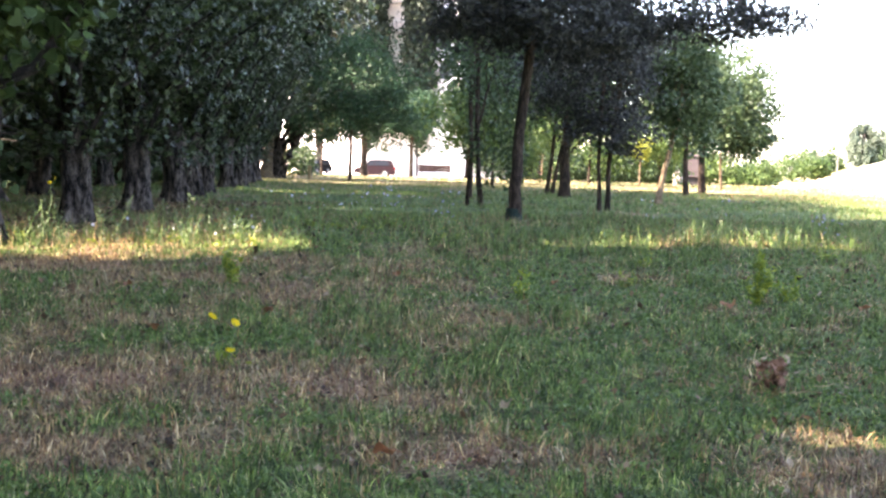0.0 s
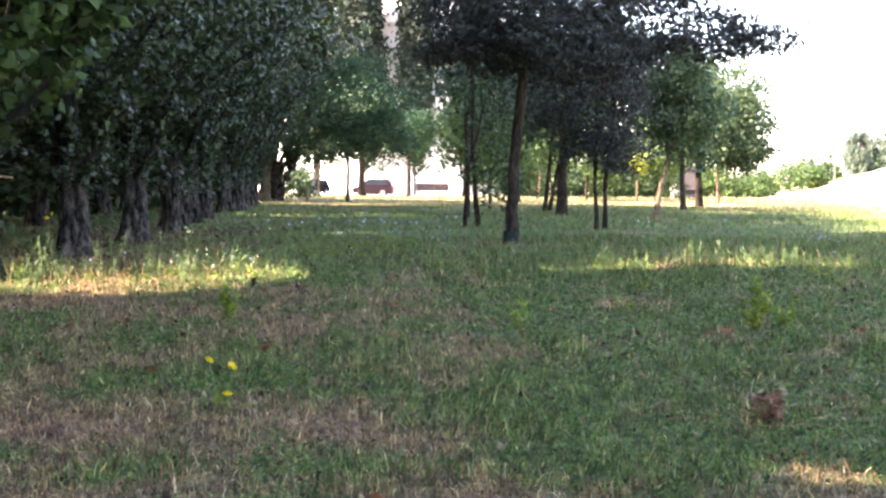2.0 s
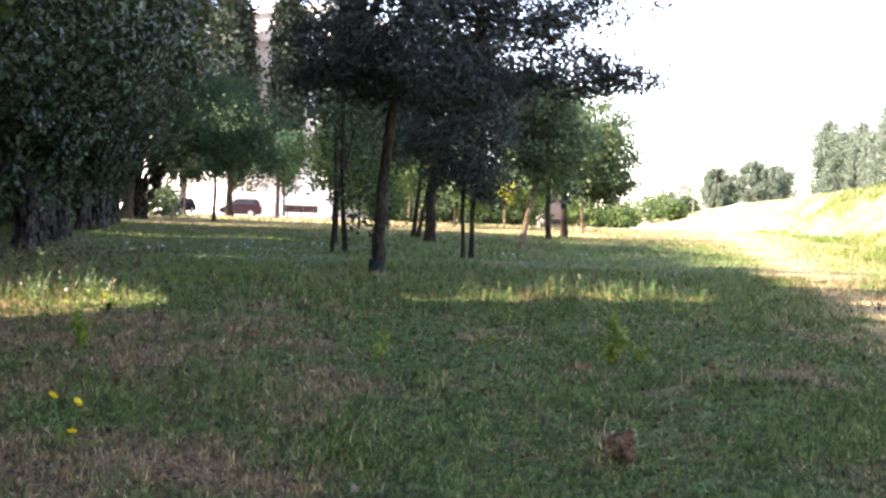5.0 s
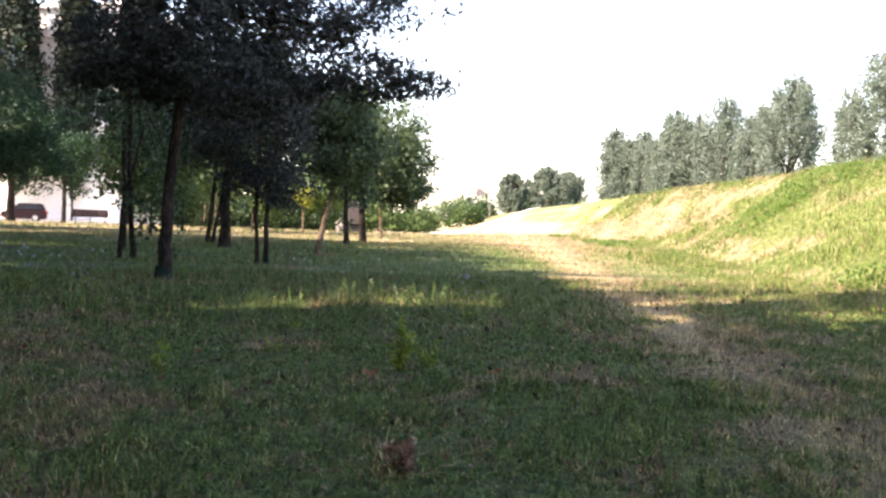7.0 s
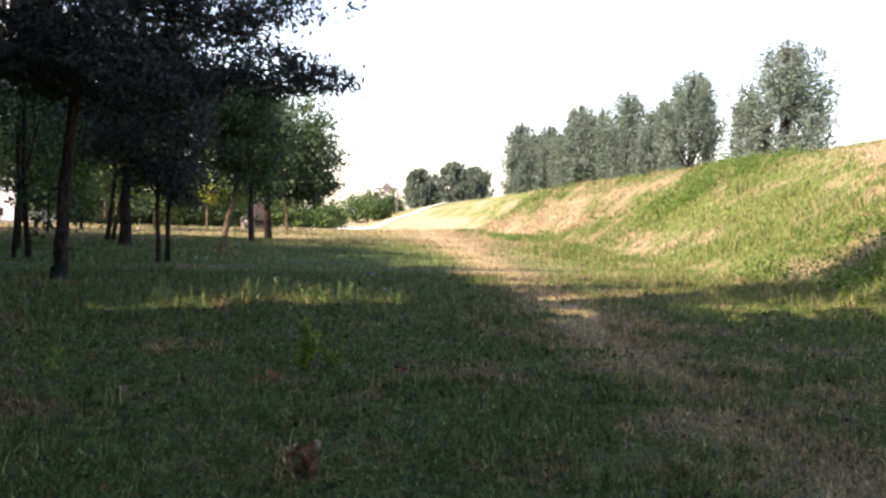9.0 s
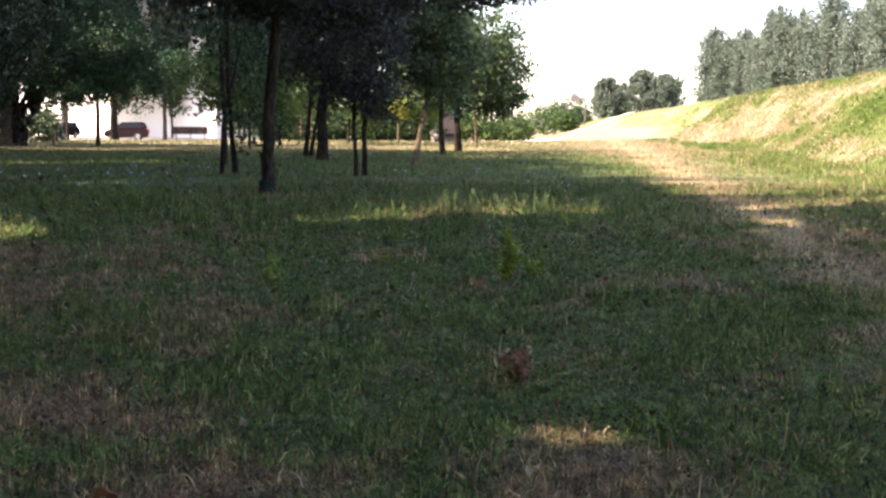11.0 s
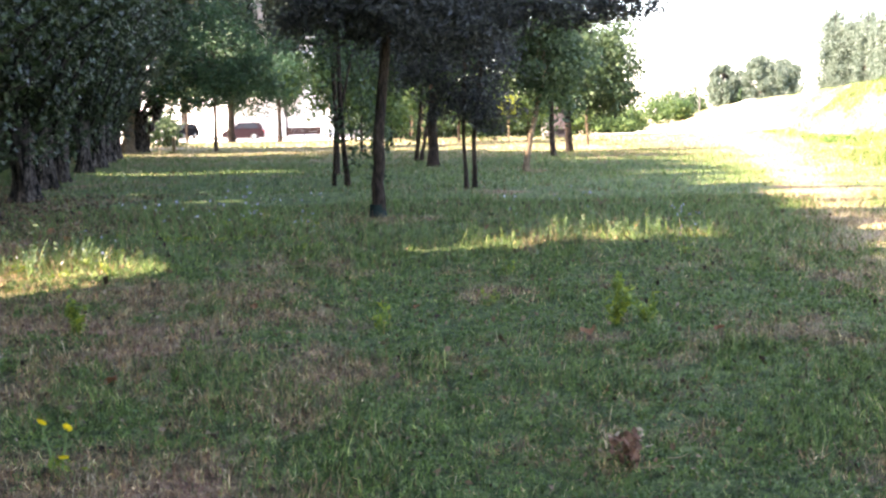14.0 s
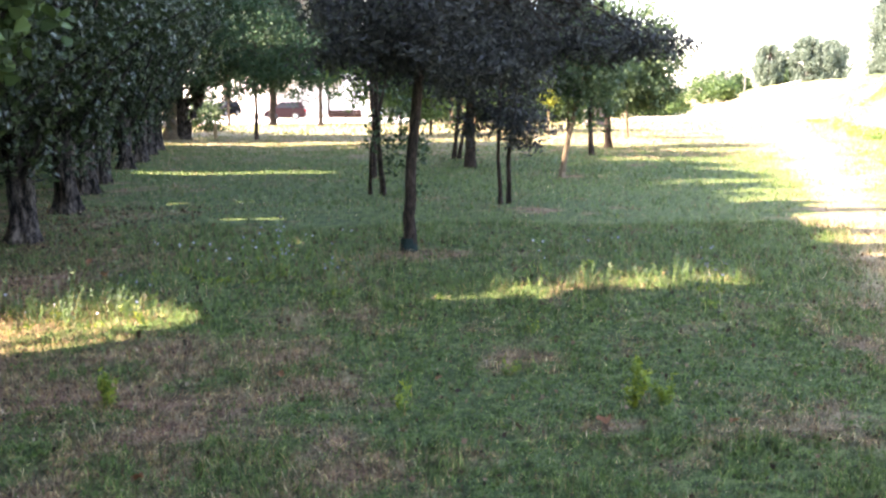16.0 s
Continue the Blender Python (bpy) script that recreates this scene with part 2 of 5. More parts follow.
M_ASPHALT = plain("asphalt", (0.16, 0.155, 0.15), 0.9, 0, 0.2, 3, 0.3, 80)
M_CONCRETE = plain("pale_concrete", (0.62, 0.59, 0.55), 0.9, 0, 0.12, 1.5, 0.2, 60)
M_GRAVEL = plain("pale_gravel", (0.58, 0.53, 0.45), 0.95, 0, 0.2, 2.0, 0.4, 50)
M_KERB = plain("kerb_stone", (0.33, 0.32, 0.30), 0.9, 0, 0.2, 4, 0.3, 60)
M_PLASTER = plain("white_plaster", (0.82, 0.78, 0.75), 0.9, 0, 0.06, 0.6, 0.1, 30)
M_BALCONY = plain("pinkish_render", (0.74, 0.66, 0.62), 0.9, 0, 0.08, 1.2, 0.1, 40)
M_CAR_RED = plain("maroon_paint", (0.011, 0.003, 0.004), 0.45, 0.0, 0.1, 1.0, shine=0.15)
M_CAR_GREY = plain("grey_paint", (0.14, 0.14, 0.15), 0.3, 0.2, 0.08, 1.0)
M_CAR_DARK = plain("dark_blue_paint", (0.006, 0.006, 0.008), 0.7, 0.0, 0.1, 1.0, shine=0.05)
M_RUBBER = plain("tyre_rubber", (0.02, 0.02, 0.02), 0.85)
M_RIM = plain("alloy_rim", (0.2, 0.2, 0.2), 0.5, 0.4, 0.1)
M_LAMP = plain("lamp_glass", (0.6, 0.58, 0.55), 0.15, 0, 0.05)
M_TAIL = plain("tail_lamp", (0.35, 0.02, 0.02), 0.2, 0, 0.05)
M_BENCH_WOOD = plain("bench_wood", (0.050, 0.018, 0.015), 0.8, 0, 0.3, 8, 0.2, 60)
M_BENCH_METAL = plain("bench_iron", (0.02, 0.018, 0.018), 0.6, 0.3, 0.2)
M_STONE = plain("weathered_stone", (0.055, 0.042, 0.042), 0.9, 0, 0.25, 5, 0.4, 50)
M_PALE_STONE = plain("pale_stone", (0.30, 0.26, 0.24), 0.9, 0, 0.25, 5, 0.5, 40)
M_DARK_STONE = plain("dark_niche", (0.03, 0.025, 0.025), 0.95, 0, 0.3, 5, 0.3, 50)
M_STEEL = plain("galvanised_steel", (0.16, 0.14, 0.14), 0.6, 0.3, 0.15)
M_SIGN_BACK = plain("sign_back", (0.12, 0.105, 0.105), 0.6, 0.1, 0.1)
mgl = Mat("car_glass")
mgl.base((0.015, 0.017, 0.02), 0.25)
mgl.p.inputs["Specular IOR Level"].default_value = 0.1
M_CARGLASS = mgl.m
M_WINDOW = Mat("window_glass").base((0.06, 0.07, 0.08), 0.08).m
M_GUARD = plain("green_guard_mesh", (0.02, 0.034, 0.03), 0.95, 0, 0.5, 40, 0.4, 120, 0.08)


# ---- mesh helpers ----
def raw_mesh(name, verts, faces, mats, smooth=True, attrs=None):
    """A mesh from arrays. faces: (n, k) corner indices, all with k corners."""
    me = bpy.data.meshes.new(name)
    verts, faces = np.asarray(verts, np.float32), np.asarray(faces, np.int32)
    n, k = faces.shape
    me.vertices.add(len(verts))
    me.vertices.foreach_set("co", verts.ravel())
    me.loops.add(n * k)
    me.loops.foreach_set("vertex_index", faces.ravel())
    me.polygons.add(n)
    me.polygons.foreach_set("loop_start", np.arange(0, n * k, k, dtype=np.int32))
    me.polygons.foreach_set("use_smooth", np.full(n, smooth))
    for m in mats if isinstance(mats, (list, tuple)) else [mats]:
        me.materials.append(m)
    for key, values in (attrs or {}).items():
        at = me.attributes.new(key, "FLOAT", "POINT")
        at.data.foreach_set("value", np.asarray(values, np.float32))
    me.update(calc_edges=True)
    return me


def part(name, bm, material, parent, label="", smooth=False):
    """Links a bmesh (or a mesh) as one mesh object under a thing or a part."""
    if isinstance(bm, bmesh.types.BMesh):
        me = bpy.data.meshes.new(name)
        bmesh.ops.recalc_face_normals(bm, faces=bm.faces)
        bm.to_mesh(me)
        bm.free()
        me.materials.append(material)
        if smooth:
            me.polygons.foreach_set("use_smooth", np.ones(len(me.polygons), bool))
    else:
        me = bm
    ob = new(name, me)
    ob.parent = parent
    if label:
        tagged(ob, label)
    return ob


def thing(name, m, label, category, group="", kind=""):
    ob = new(name)
    ob.empty_display_size = 0.2
    ob.matrix_world = m
    return tagged(ob, label, category, group, kind)


def box_bm(x0, x1, y0, y1, z0, z1, bevel=0.0, bm=None):
    bm = bm or bmesh.new()
    got = bmesh.ops.create_cube(bm, size=1.0)["verts"]
    for v in got:
        v.co = Vector((x0 + (v.co.x + 0.5) * (x1 - x0), y0 + (v.co.y + 0.5) * (y1 - y0), z0 + (v.co.z + 0.5) * (z1 - z0)))
    if bevel:
        edges = {e for v in got for e in v.link_edges}
        bmesh.ops.bevel(bm, geom=list(edges), offset=bevel, segments=2, affect="EDGES", profile=0.6)
    return bm


def tubes(paths, sides=8, rugged=0.0, seed=0):
    """Tapered round limbs: each path is (points, radii). Returns verts and quads."""
    vs, fs, base = [], [], 0
    ang = np.linspace(0, 2 * np.pi, sides, endpoint=False)
    for pts, radii in paths:
        pts, radii = np.asarray(pts, float), np.asarray(radii, float)
        d = np.gradient(pts, axis=0)
        d /= np.linalg.norm(d, axis=1)[:, None] + 1e-9
        ref = np.where(np.abs(d[:, 2:3]) < 0.9, np.array([[0, 0, 1.0]]), np.array([[1.0, 0, 0]]))
        a = np.cross(d, ref)
        a /= np.linalg.norm(a, axis=1)[:, None]
        b = np.cross(d, a)
        ring = pts[:, None] + radii[:, None, None] * (a[:, None] * np.cos(ang)[None, :, None] + b[:, None] * np.sin(ang)[None, :, None])
        n = len(pts)
        if rugged:
            rr = np.random.default_rng(seed + base)
            ridge = rr.normal(0, 1, (1, sides)) * 0.6 + rr.normal(0, 1, (n, sides)) * 0.5
            ring = pts[:, None] + (ring - pts[:, None]) * (1 + rugged * ridge)[:, :, None]
        vs.append(ring.reshape(-1, 3))
        i, j = np.meshgrid(np.arange(n - 1), np.arange(sides), indexing="ij")
        q = np.stack([i * sides + j, i * sides + (j + 1) % sides, (i + 1) * sides + (j + 1) % sides, (i + 1) * sides + j], -1).reshape(-1, 4)
        fs.append(q + base)
        base += n * sides
    return np.concatenate(vs), np.concatenate(fs)


def limb_path(rng, start, end, r0, r1, n=7, wob=0.05, sag=0.0):
    t = np.linspace(0, 1, n)[:, None]
    p = np.array(start) * (1 - t) + np.array(end) * t
    p[1:-1] += rng.normal(0, wob, (n - 2, 3)) * np.linalg.norm(np.array(end) - np.array(start)) * 0.3
    p[:, 2] += sag * np.sin(t[:, 0] * np.pi)
    return p, r0 + (r1 - r0) * t[:, 0]


KITE = np.array([(-0.5, 0, 0), (0.0, 0.36, 0.06), (0.5, 0, -0.05), (0.0, -0.36, 0.06)])
DELTOID = np.array([(-0.5, 0.0, 0.0), (-0.40, 0.34, 0.05), (-0.10, 0.46, 0.08), (0.55, 0.0, -0.10), (-0.10, -0.46, 0.08), (-0.40, -0.34, 0.05)])
LONG = np.array([(-0.5, 0, 0), (-0.05, 0.20, 0.05), (0.5, 0, -0.08), (-0.05, -0.20, 0.05)])


def leaf_mesh(name, rng, pts, sizes, material, shape=KITE, droop=0.3):
    """Leaves at pts, each a small folded face of its own."""
    n = len(pts)
    a = rng.normal(0, 1, (n, 3))
    a[:, 2] -= droop
    a /= np.linalg.norm(a, axis=1)[:, None]
    b = np.cross(a, rng.normal(0, 1, (n, 3)))
    b /= np.linalg.norm(b, axis=1)[:, None] + 1e-9
    c = np.cross(a, b)
    s = np.asarray(sizes)[:, None, None]
    v = pts[:, None] + s * (shape[None, :, 0:1] * a[:, None] + shape[None, :, 1:2] * b[:, None] + shape[None, :, 2:3] * c[:, None])
    k = len(shape)
    f = np.arange(n * k).reshape(n, k)
    return raw_mesh(name, v.reshape(-1, 3), f, material, smooth=False)


def blob_points(rng, centre, radii, clumps, per, spread, shell=0.55):
    """Leaf places in clumps through an uneven ellipsoid, denser near its skin."""
    d = rng.normal(0, 1, (clumps, 3))
    d /= np.linalg.norm(d, axis=1)[:, None]
    r = shell + (1.05 - shell) * rng.random(clumps) ** 0.7
    lump = 1 + 0.16 * np.sin(d[:, 0] * 5 + centre[0]) + 0.14 * np.sin(d[:, 1] * 6 + 1 + centre[1]) + 0.12 * np.sin(d[:, 2] * 7 + 2)
    c = np.array(centre) + d * (r * lump)[:, None] * np.array(radii)
    p = c[:, None] + rng.normal(0, 1, (clumps, per, 3)) * np.array(spread)
    return p.reshape(-1, 3), c


# ---- ground ----
def lattice(ix, iy, seed):
    h = (ix * 374761393 + iy * 668265263 + seed * 974634777) & 0x7FFFFFFF
    h = ((h ^ (h >> 13)) * 1274126177) & 0x7FFFFFFF
    return ((h ^ (h >> 16)) & 0xFFFF) / 65535.0


def waves(x, y, k, seed):
    """Irregular blotches about pi / k across, of mean 0 and spread 1."""
    x, y = np.asarray(x, float), np.asarray(y, float)
    out, amp = np.zeros(np.broadcast(x, y).shape), 1.0
    for o in range(2):
        f = k / math.pi * 2 ** o
        a = 0.6 + 1.3 * o + seed
        u, v = (math.cos(a) * x + math.sin(a) * y) * f, (math.cos(a) * y - math.sin(a) * x) * f
        iu, iv = np.floor(u).astype(np.int64), np.floor(v).astype(np.int64)
        fu, fv = u - iu, v - iv
        fu, fv = fu * fu * (3 - 2 * fu), fv * fv * (3 - 2 * fv)
        n = (lattice(iu, iv, seed + o) * (1 - fu) + lattice(iu + 1, iv, seed + o) * fu) * (1 - fv) + (lattice(iu, iv + 1, seed + o) * (1 - fu) + lattice(iu + 1, iv + 1, seed + o) * fu) * fv
        out = out + amp * (n - 0.5)
        amp *= 0.55
    return out * 4.2


TRACK_Y = [-30, -3, 3.5, 4.5, 5.6, 7.6, 9.0, 13.9, 23.6, 60, 130]
TRACK_X = [0.6, 1.2, 2.62, 2.87, 3.18, 3.82, 4.25, 5.7, 8.7, 19.4, 38.0]


def smooth01(t):
    t = np.clip(t, 0, 1)
    return t * t * (3 - 2 * t)


def toe_at(y):
    """How far from the dyke's base line its slope begins."""
    return 4.55 + 0.075 * np.clip(y, -20, 40) - 5.5 * smooth01((y - 45) / 60)


def ground_z(x, y):
    """Gently uneven meadow with a long grassy dyke along its side."""
    x, y = np.asarray(x, float), np.asarray(y, float)
    z = -0.09 * (1 - smooth01((y - 6.5) / 3.0)) + 0.07 * np.exp(-((y - 10.6) / 1.8) ** 2) * smooth01((4 - np.abs(x)) / 3)
    z = z + 0.018 * waves(x, y, 0.9, 3) * smooth01((60 - np.abs(y)) / 30)
    q = 0.969 * x - 0.2455 * y
    toe = toe_at(y)
    crest = 11.0
    u = np.clip((q - toe) / (crest - toe), 0, 1)
    rise = 2.62 * (0.6 * u + 0.4 * smooth01(u)) * smooth01(u * 7 + 0.05)
    back = 1 - smooth01((q - crest - 3.0) / 9.0)
    dyke = np.where(q < crest, rise, 2.62 * back)
    dyke = dyke + 0.03 * waves(0.2455 * x + 0.969 * y, q, 0.8, 5) * u * (q < crest + 3)
    z = z - 0.45 * smooth01((y - 48) / 45) * (1 - smooth01((q - 1.0) / 3.0))
    return z + dyke


def track_dist(x, y):
    return np.abs(x - np.interp(y, TRACK_Y, TRACK_X))


def worn_at(x, y):
    half = 0.11 + 0.016 * np.clip(y, 0, 40)
    w = 1 - smooth01((track_dist(x, y) - half * 0.4) / (half * (1.1 + 0.3 * waves(x, y, 3.0, 8))))
    return np.clip(w * (0.33 + 0.24 * smooth01((y - 5) / 6) + 0.24 * waves(x, y, 5.0, 9)), 0, 0.8)


DRY_SPOTS = [(-2.8, 8.5, 1.2, 0.38, 0.4), (-0.6, 9.75, 0.35, 0.25, 0.5), (-3.5, 10.2, 1.0, 0.7, 0.4), (-2.9, 11.6, 0.8, 0.6, 0.3), (-0.3, 3.62, 0.34, 0.22, 0.8), (-0.2, 3.05, 0.35, 0.18, 0.35), (-1.65, 3.8, 0.38, 0.28, 0.7), (-1.08, 2.8, 0.26, 0.2, 0.6), (-0.85, 3.95, 0.3, 0.2, 0.25), (-1.3, 6.6, 0.5, 0.25, 0.25), (-3.0, 7.4, 1.3, 0.42, 0.65), (-0.05, 2.9, 0.3, 0.2, 0.3),
             (-1.9, 6.0, 1.2, 0.4, 0.08), (0.80, 2.85, 0.3, 0.22, 0.75), (0.5, 2.35, 0.4, 0.2, 0.25), (1.2, 6.0, 0.25, 0.15, 0.5), (0.9, 7.6, 0.35, 0.3, 0.35),
             (2.4, 5.9, 1.0, 0.35, 0.15), (-0.3, 5.6, 0.9, 0.6, 0.15), (0.4, 5.1, 0.3, 0.2, 0.25), (1.9, 15.6, 0.7, 0.5, 0.5), (0.1, 11.2, 0.8, 0.4, 0.5), (3.3, 22.3, 0.8, 0.5, 0.6),
             (-2.7, 8.0, 0.9, 0.25, 0.15), (0.88, 3.2, 0.16, 0.14, 0.9), (0.7, 2.68, 0.3, 0.12, 0.4), (-0.6, 8.6, 0.35, 0.2, 0.4), (1.6, 9.4, 0.9, 0.25, 0.25)]


# along the dyke, up its slope, half sizes, drier (+) or greener (-)
DYKE_SPOTS = [(54, 8.4, 6, 0.6, 0.2), (48, 9.3, 5, 0.7, 0.2), (43.6, 10.3, 4, 0.6, 0.2), (48, 8.2, 3, 0.5, 0.15), (37.8, 8.8, 3.5, 0.35, 0.25), (20, 10.1, 4, 0.7, 0.3), (16.5, 8.8, 3, 0.8, 0.35), (14, 7.8, 2.2, 0.7, 0.3),
              (14.4, 6.2, 1.2, 0.35, 0.3), (22.7, 7.3, 1.8, 0.3, 0.25), (29, 7.4, 2, 0.25, 0.2), (39.6, 8.0, 5, 0.5, -0.3), (31, 8.5, 4, 0.8, -0.28), (27, 8.4, 3.5, 0.8, -0.25), (34, 7.5, 4, 0.5, -0.25), (20, 6.8, 3, 0.55, -0.3), (23.4, 9.8, 3, 0.6, -0.25), (12, 6.6, 1.5, 0.6, -0.2)]


def dry_at(x, y):
    # dryness rising again towards the right also paints that lawn's shade brighter
    d = 0.14 - 0.11 * smooth01((y - 9.5) / 3) * (1 - smooth01((y - 24) / 8)) - 0.13 * smooth01(x + 0.6) * smooth01((9 - y) / 2) * (1 - 0.85 * smooth01((x - 0.9) / 1.6)) + 0.06 * waves(x, y, 1.6, 11) + 0.09 * waves(x, y, 6.0, 12) + 0.15 * waves(x, y, 15.0, 13) + 0.27 * smooth01((0.35 - x) / 1.9) * smooth01((8.5 - y) / 2.0)
    for cx, cy, rx, ry, s in DRY_SPOTS:
        d = d + s * np.exp(-(((x - cx) / rx) ** 2 + ((y - cy) / ry) ** 2))
    d = d + 0.22 * smooth01((-1.4 - 0.16 * (y - 9) - x) / 1.4) * smooth01((y - 9) / 1.5) * (1 - smooth01((y - 18) / 6))
    near = track_dist(x, y)
    d = d + 0.45 * np.exp(-(near / (0.2 + 0.03 * np.clip(y, 0, 60))) ** 2)
    off = x - np.interp(y, TRACK_Y, TRACK_X)
    d = d + 0.16 * smooth01(off / 0.3) * smooth01((2.6 - off) / 1.0)
    q = 0.969 * x - 0.2455 * y
    along = 0.2455 * x + 0.969 * y
    d = d + 0.46 * smooth01((y - 26 + 0.2 * x) / 14) * (1 - smooth01((q - 4.5) / 2.0))
    far = 6 * np.log1p(np.clip(along, 0, None) / 8)
    slope = 0.28 + 0.05 * waves(far, q, 1.3, 14) + 0.10 * waves(far, q * 1.1, 2.6, 16) + 0.15 * waves(far * 1.4, q, 5.0, 17) + 0.10 * waves(far * 2.5, q, 9.0, 18)
    for ca, cq, ra, rq, s in DYKE_SPOTS:
        slope = slope + s * np.exp(-((along - ca) / ra) ** 2 - ((q - cq) / rq) ** 2)
    slope = slope + 0.3 * np.exp(-((q - toe_at(y) - 0.9) / 0.8) ** 2) * smooth01((along - 26) / 9)
    d = d + smooth01((q - 4.6) / 1.2) * (slope - 0.14)
    return np.clip(d, 0.07, 1)


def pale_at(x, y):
    """Where dead grass is bleached by full sun; at right also lightened for open shade."""
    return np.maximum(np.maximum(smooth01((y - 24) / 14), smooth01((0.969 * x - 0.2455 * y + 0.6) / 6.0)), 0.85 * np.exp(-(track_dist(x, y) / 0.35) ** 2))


def long_at(x, y):
    """How far the turf has grown out into soft even grass."""
    return smooth01((y - 7) / 9)


def axis_steps(lo, mid0, mid1, hi, fine, grow=1.18):
    out = list(np.arange(mid0, mid1 + 1e-6, fine))
    s, v = fine, mid1
    while v < hi:
        s *= grow if v < 260 else 1.4
        v += s
        out.append(v)
    s, v = fine, mid0
    while v > lo:
        s *= 1.2
        v -= s
        out.insert(0, v)
    return np.array(out)


gx = axis_steps(-3000, -9, 17, 3000, 0.25, 1.05)
gy = axis_steps(-3000, 0, 34, 3000, 0.25, 1.05)
GX, GY = np.meshgrid(gx, gy, indexing="ij")
gv = np.stack([GX.ravel(), GY.ravel(), ground_z(GX, GY).ravel()], -1)
ni, nj = len(gx), len(gy)
ii, jj = np.meshgrid(np.arange(ni - 1), np.arange(nj - 1), indexing="ij")
gf = np.stack([ii * nj + jj, (ii + 1) * nj + jj, (ii + 1) * nj + jj + 1, ii * nj + jj + 1], -1).reshape(-1, 4)
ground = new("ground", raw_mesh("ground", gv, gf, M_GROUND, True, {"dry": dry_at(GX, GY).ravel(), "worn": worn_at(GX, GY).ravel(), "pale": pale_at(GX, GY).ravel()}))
tagged(ground, "uneven summer meadow with dry patches, worn track and grassy dyke", "ground", kind="structure")


def gz(x, y):
    return float(ground_z(np.array([x]), np.array([y]))[0])


def strip(name, pts, width, lift, material, label, category):
    """A flat road laid over the ground along pts."""
    pts = np.array(pts, float)
    t = np.linspace(0, len(pts) - 1, 60)
    cx, cy = np.interp(t, range(len(pts)), pts[:, 0]), np.interp(t, range(len(pts)), pts[:, 1])
    d = np.stack([np.gradient(cx), np.gradient(cy)], -1)
    d /= np.linalg.norm(d, axis=1)[:, None]
    nrm = np.stack([d[:, 1], -d[:, 0]], -1)
    cols = []
    for s in np.linspace(-0.5, 0.5, 7):
        x, y = cx + nrm[:, 0] * s * width, cy + nrm[:, 1] * s * width
        cols.append(np.stack([x, y, ground_z(x, y) + lift], -1))
    v = np.stack(cols, 1)
    i, j = np.meshgrid(np.arange(59), np.arange(6), indexing="ij")
    f = np.stack([i * 7 + j, i * 7 + j + 1, (i + 1) * 7 + j + 1, (i + 1) * 7 + j], -1).reshape(-1, 4)
    return tagged(new(name, raw_mesh(name, v.reshape(-1, 3), f, material)), label, category, kind="structure")


strip("gravel_path", [(17, 80), (23, 94), (29.5, 107), (37, 117), (46, 130), (58, 150)], 4.0, 0.10, M_GRAVEL, "pale gravel track climbing beside the dyke", "path")
strip("forecourt", [(-70, 81), (0, 81)], 24, 0.05, M_CONCRETE, "sunlit pale concrete parking area beyond the meadow", "pavement")
strip("road", [(-90, 97), (14, 101)], 6.5, 0.08, M_ASPHALT, "grey asphalt road behind the parked cars", "road")
kb = box_bm(-60, 0.5, 68.2, 68.45, -0.32, -0.10, 0.02)
tagged(part("kerb", kb, M_KERB, None), "long grey stone kerb edging the meadow", "kerb", kind="structure")


# ---- grass ----
def grass_mesh(name, rng, x, y, height, width, lean=0.5, extra=0.0, simple=False):
    n = len(x)
    z = ground_z(x, y) - 0.005 + (rng.random(n) * 0.018 if extra else 0)
    p = np.stack([x, y, z], -1)
    th = rng.uniform(0, 2 * np.pi, n)
    side = np.stack([np.cos(th), np.sin(th), np.zeros(n)], -1) * (width * 0.5)[:, None]
    ph = rng.uniform(0, 2 * np.pi, n)
    ln = np.abs(rng.normal(0, lean, n))
    tip = np.stack([np.cos(ph) * ln, np.sin(ph) * ln, np.ones(n)], -1)
    tip /= np.linalg.norm(tip, axis=1)[:, None]
    up = np.array([0, 0, 1.0])
    mid = p + (0.35 * up + 0.5 * tip) * (height * 0.62)[:, None]
    end = p + tip * height[:, None]
    v = np.stack([p - side, p + side, mid + side * 0.75, mid - side * 0.75, end + side * 0.1, end - side * 0.1], 1).reshape(-1, 3)
    if simple:
        v = np.stack([p - side, p + side, end], 1).reshape(-1, 3)
        d = np.repeat(dry_at(x, y) + 0.5 * worn_at(x, y), 3)
        return raw_mesh(name, v, np.arange(n * 3).reshape(-1, 3), M_GRASS, True, {"dry": np.clip(d, 0, 1), "pale": np.repeat(pale_at(x, y), 3), "long": np.repeat(long_at(x, y), 3)})
    b = np.arange(n)[:, None] * 6
    f = np.concatenate([b + np.array([[0, 1, 2, 3]]), b + np.array([[3, 2, 4, 5]])], 1).reshape(-1, 4)
    d = np.repeat(dry_at(x, y) + 0.5 * worn_at(x, y) + extra, 6)
    return raw_mesh(name, v, f, M_GRASS, True, {"dry": np.clip(d, 0, 1), "pale": np.repeat(pale_at(x, y), 6), "long": np.repeat(long_at(x, y), 6)})


def sow(rng, n, y0, y1, half, power=1.0):
    """Places in a wedge that widens away from the start, thinned on the track."""
    y = y0 + (y1 - y0) * rng.random(n) ** power
    x = rng.uniform(-1, 1, n) * (half + 0.62 * np.abs(y)) + 0.22 * y
    keep = rng.random(n) > 0.86 * worn_at(x, y)
    return x[keep], y[keep]


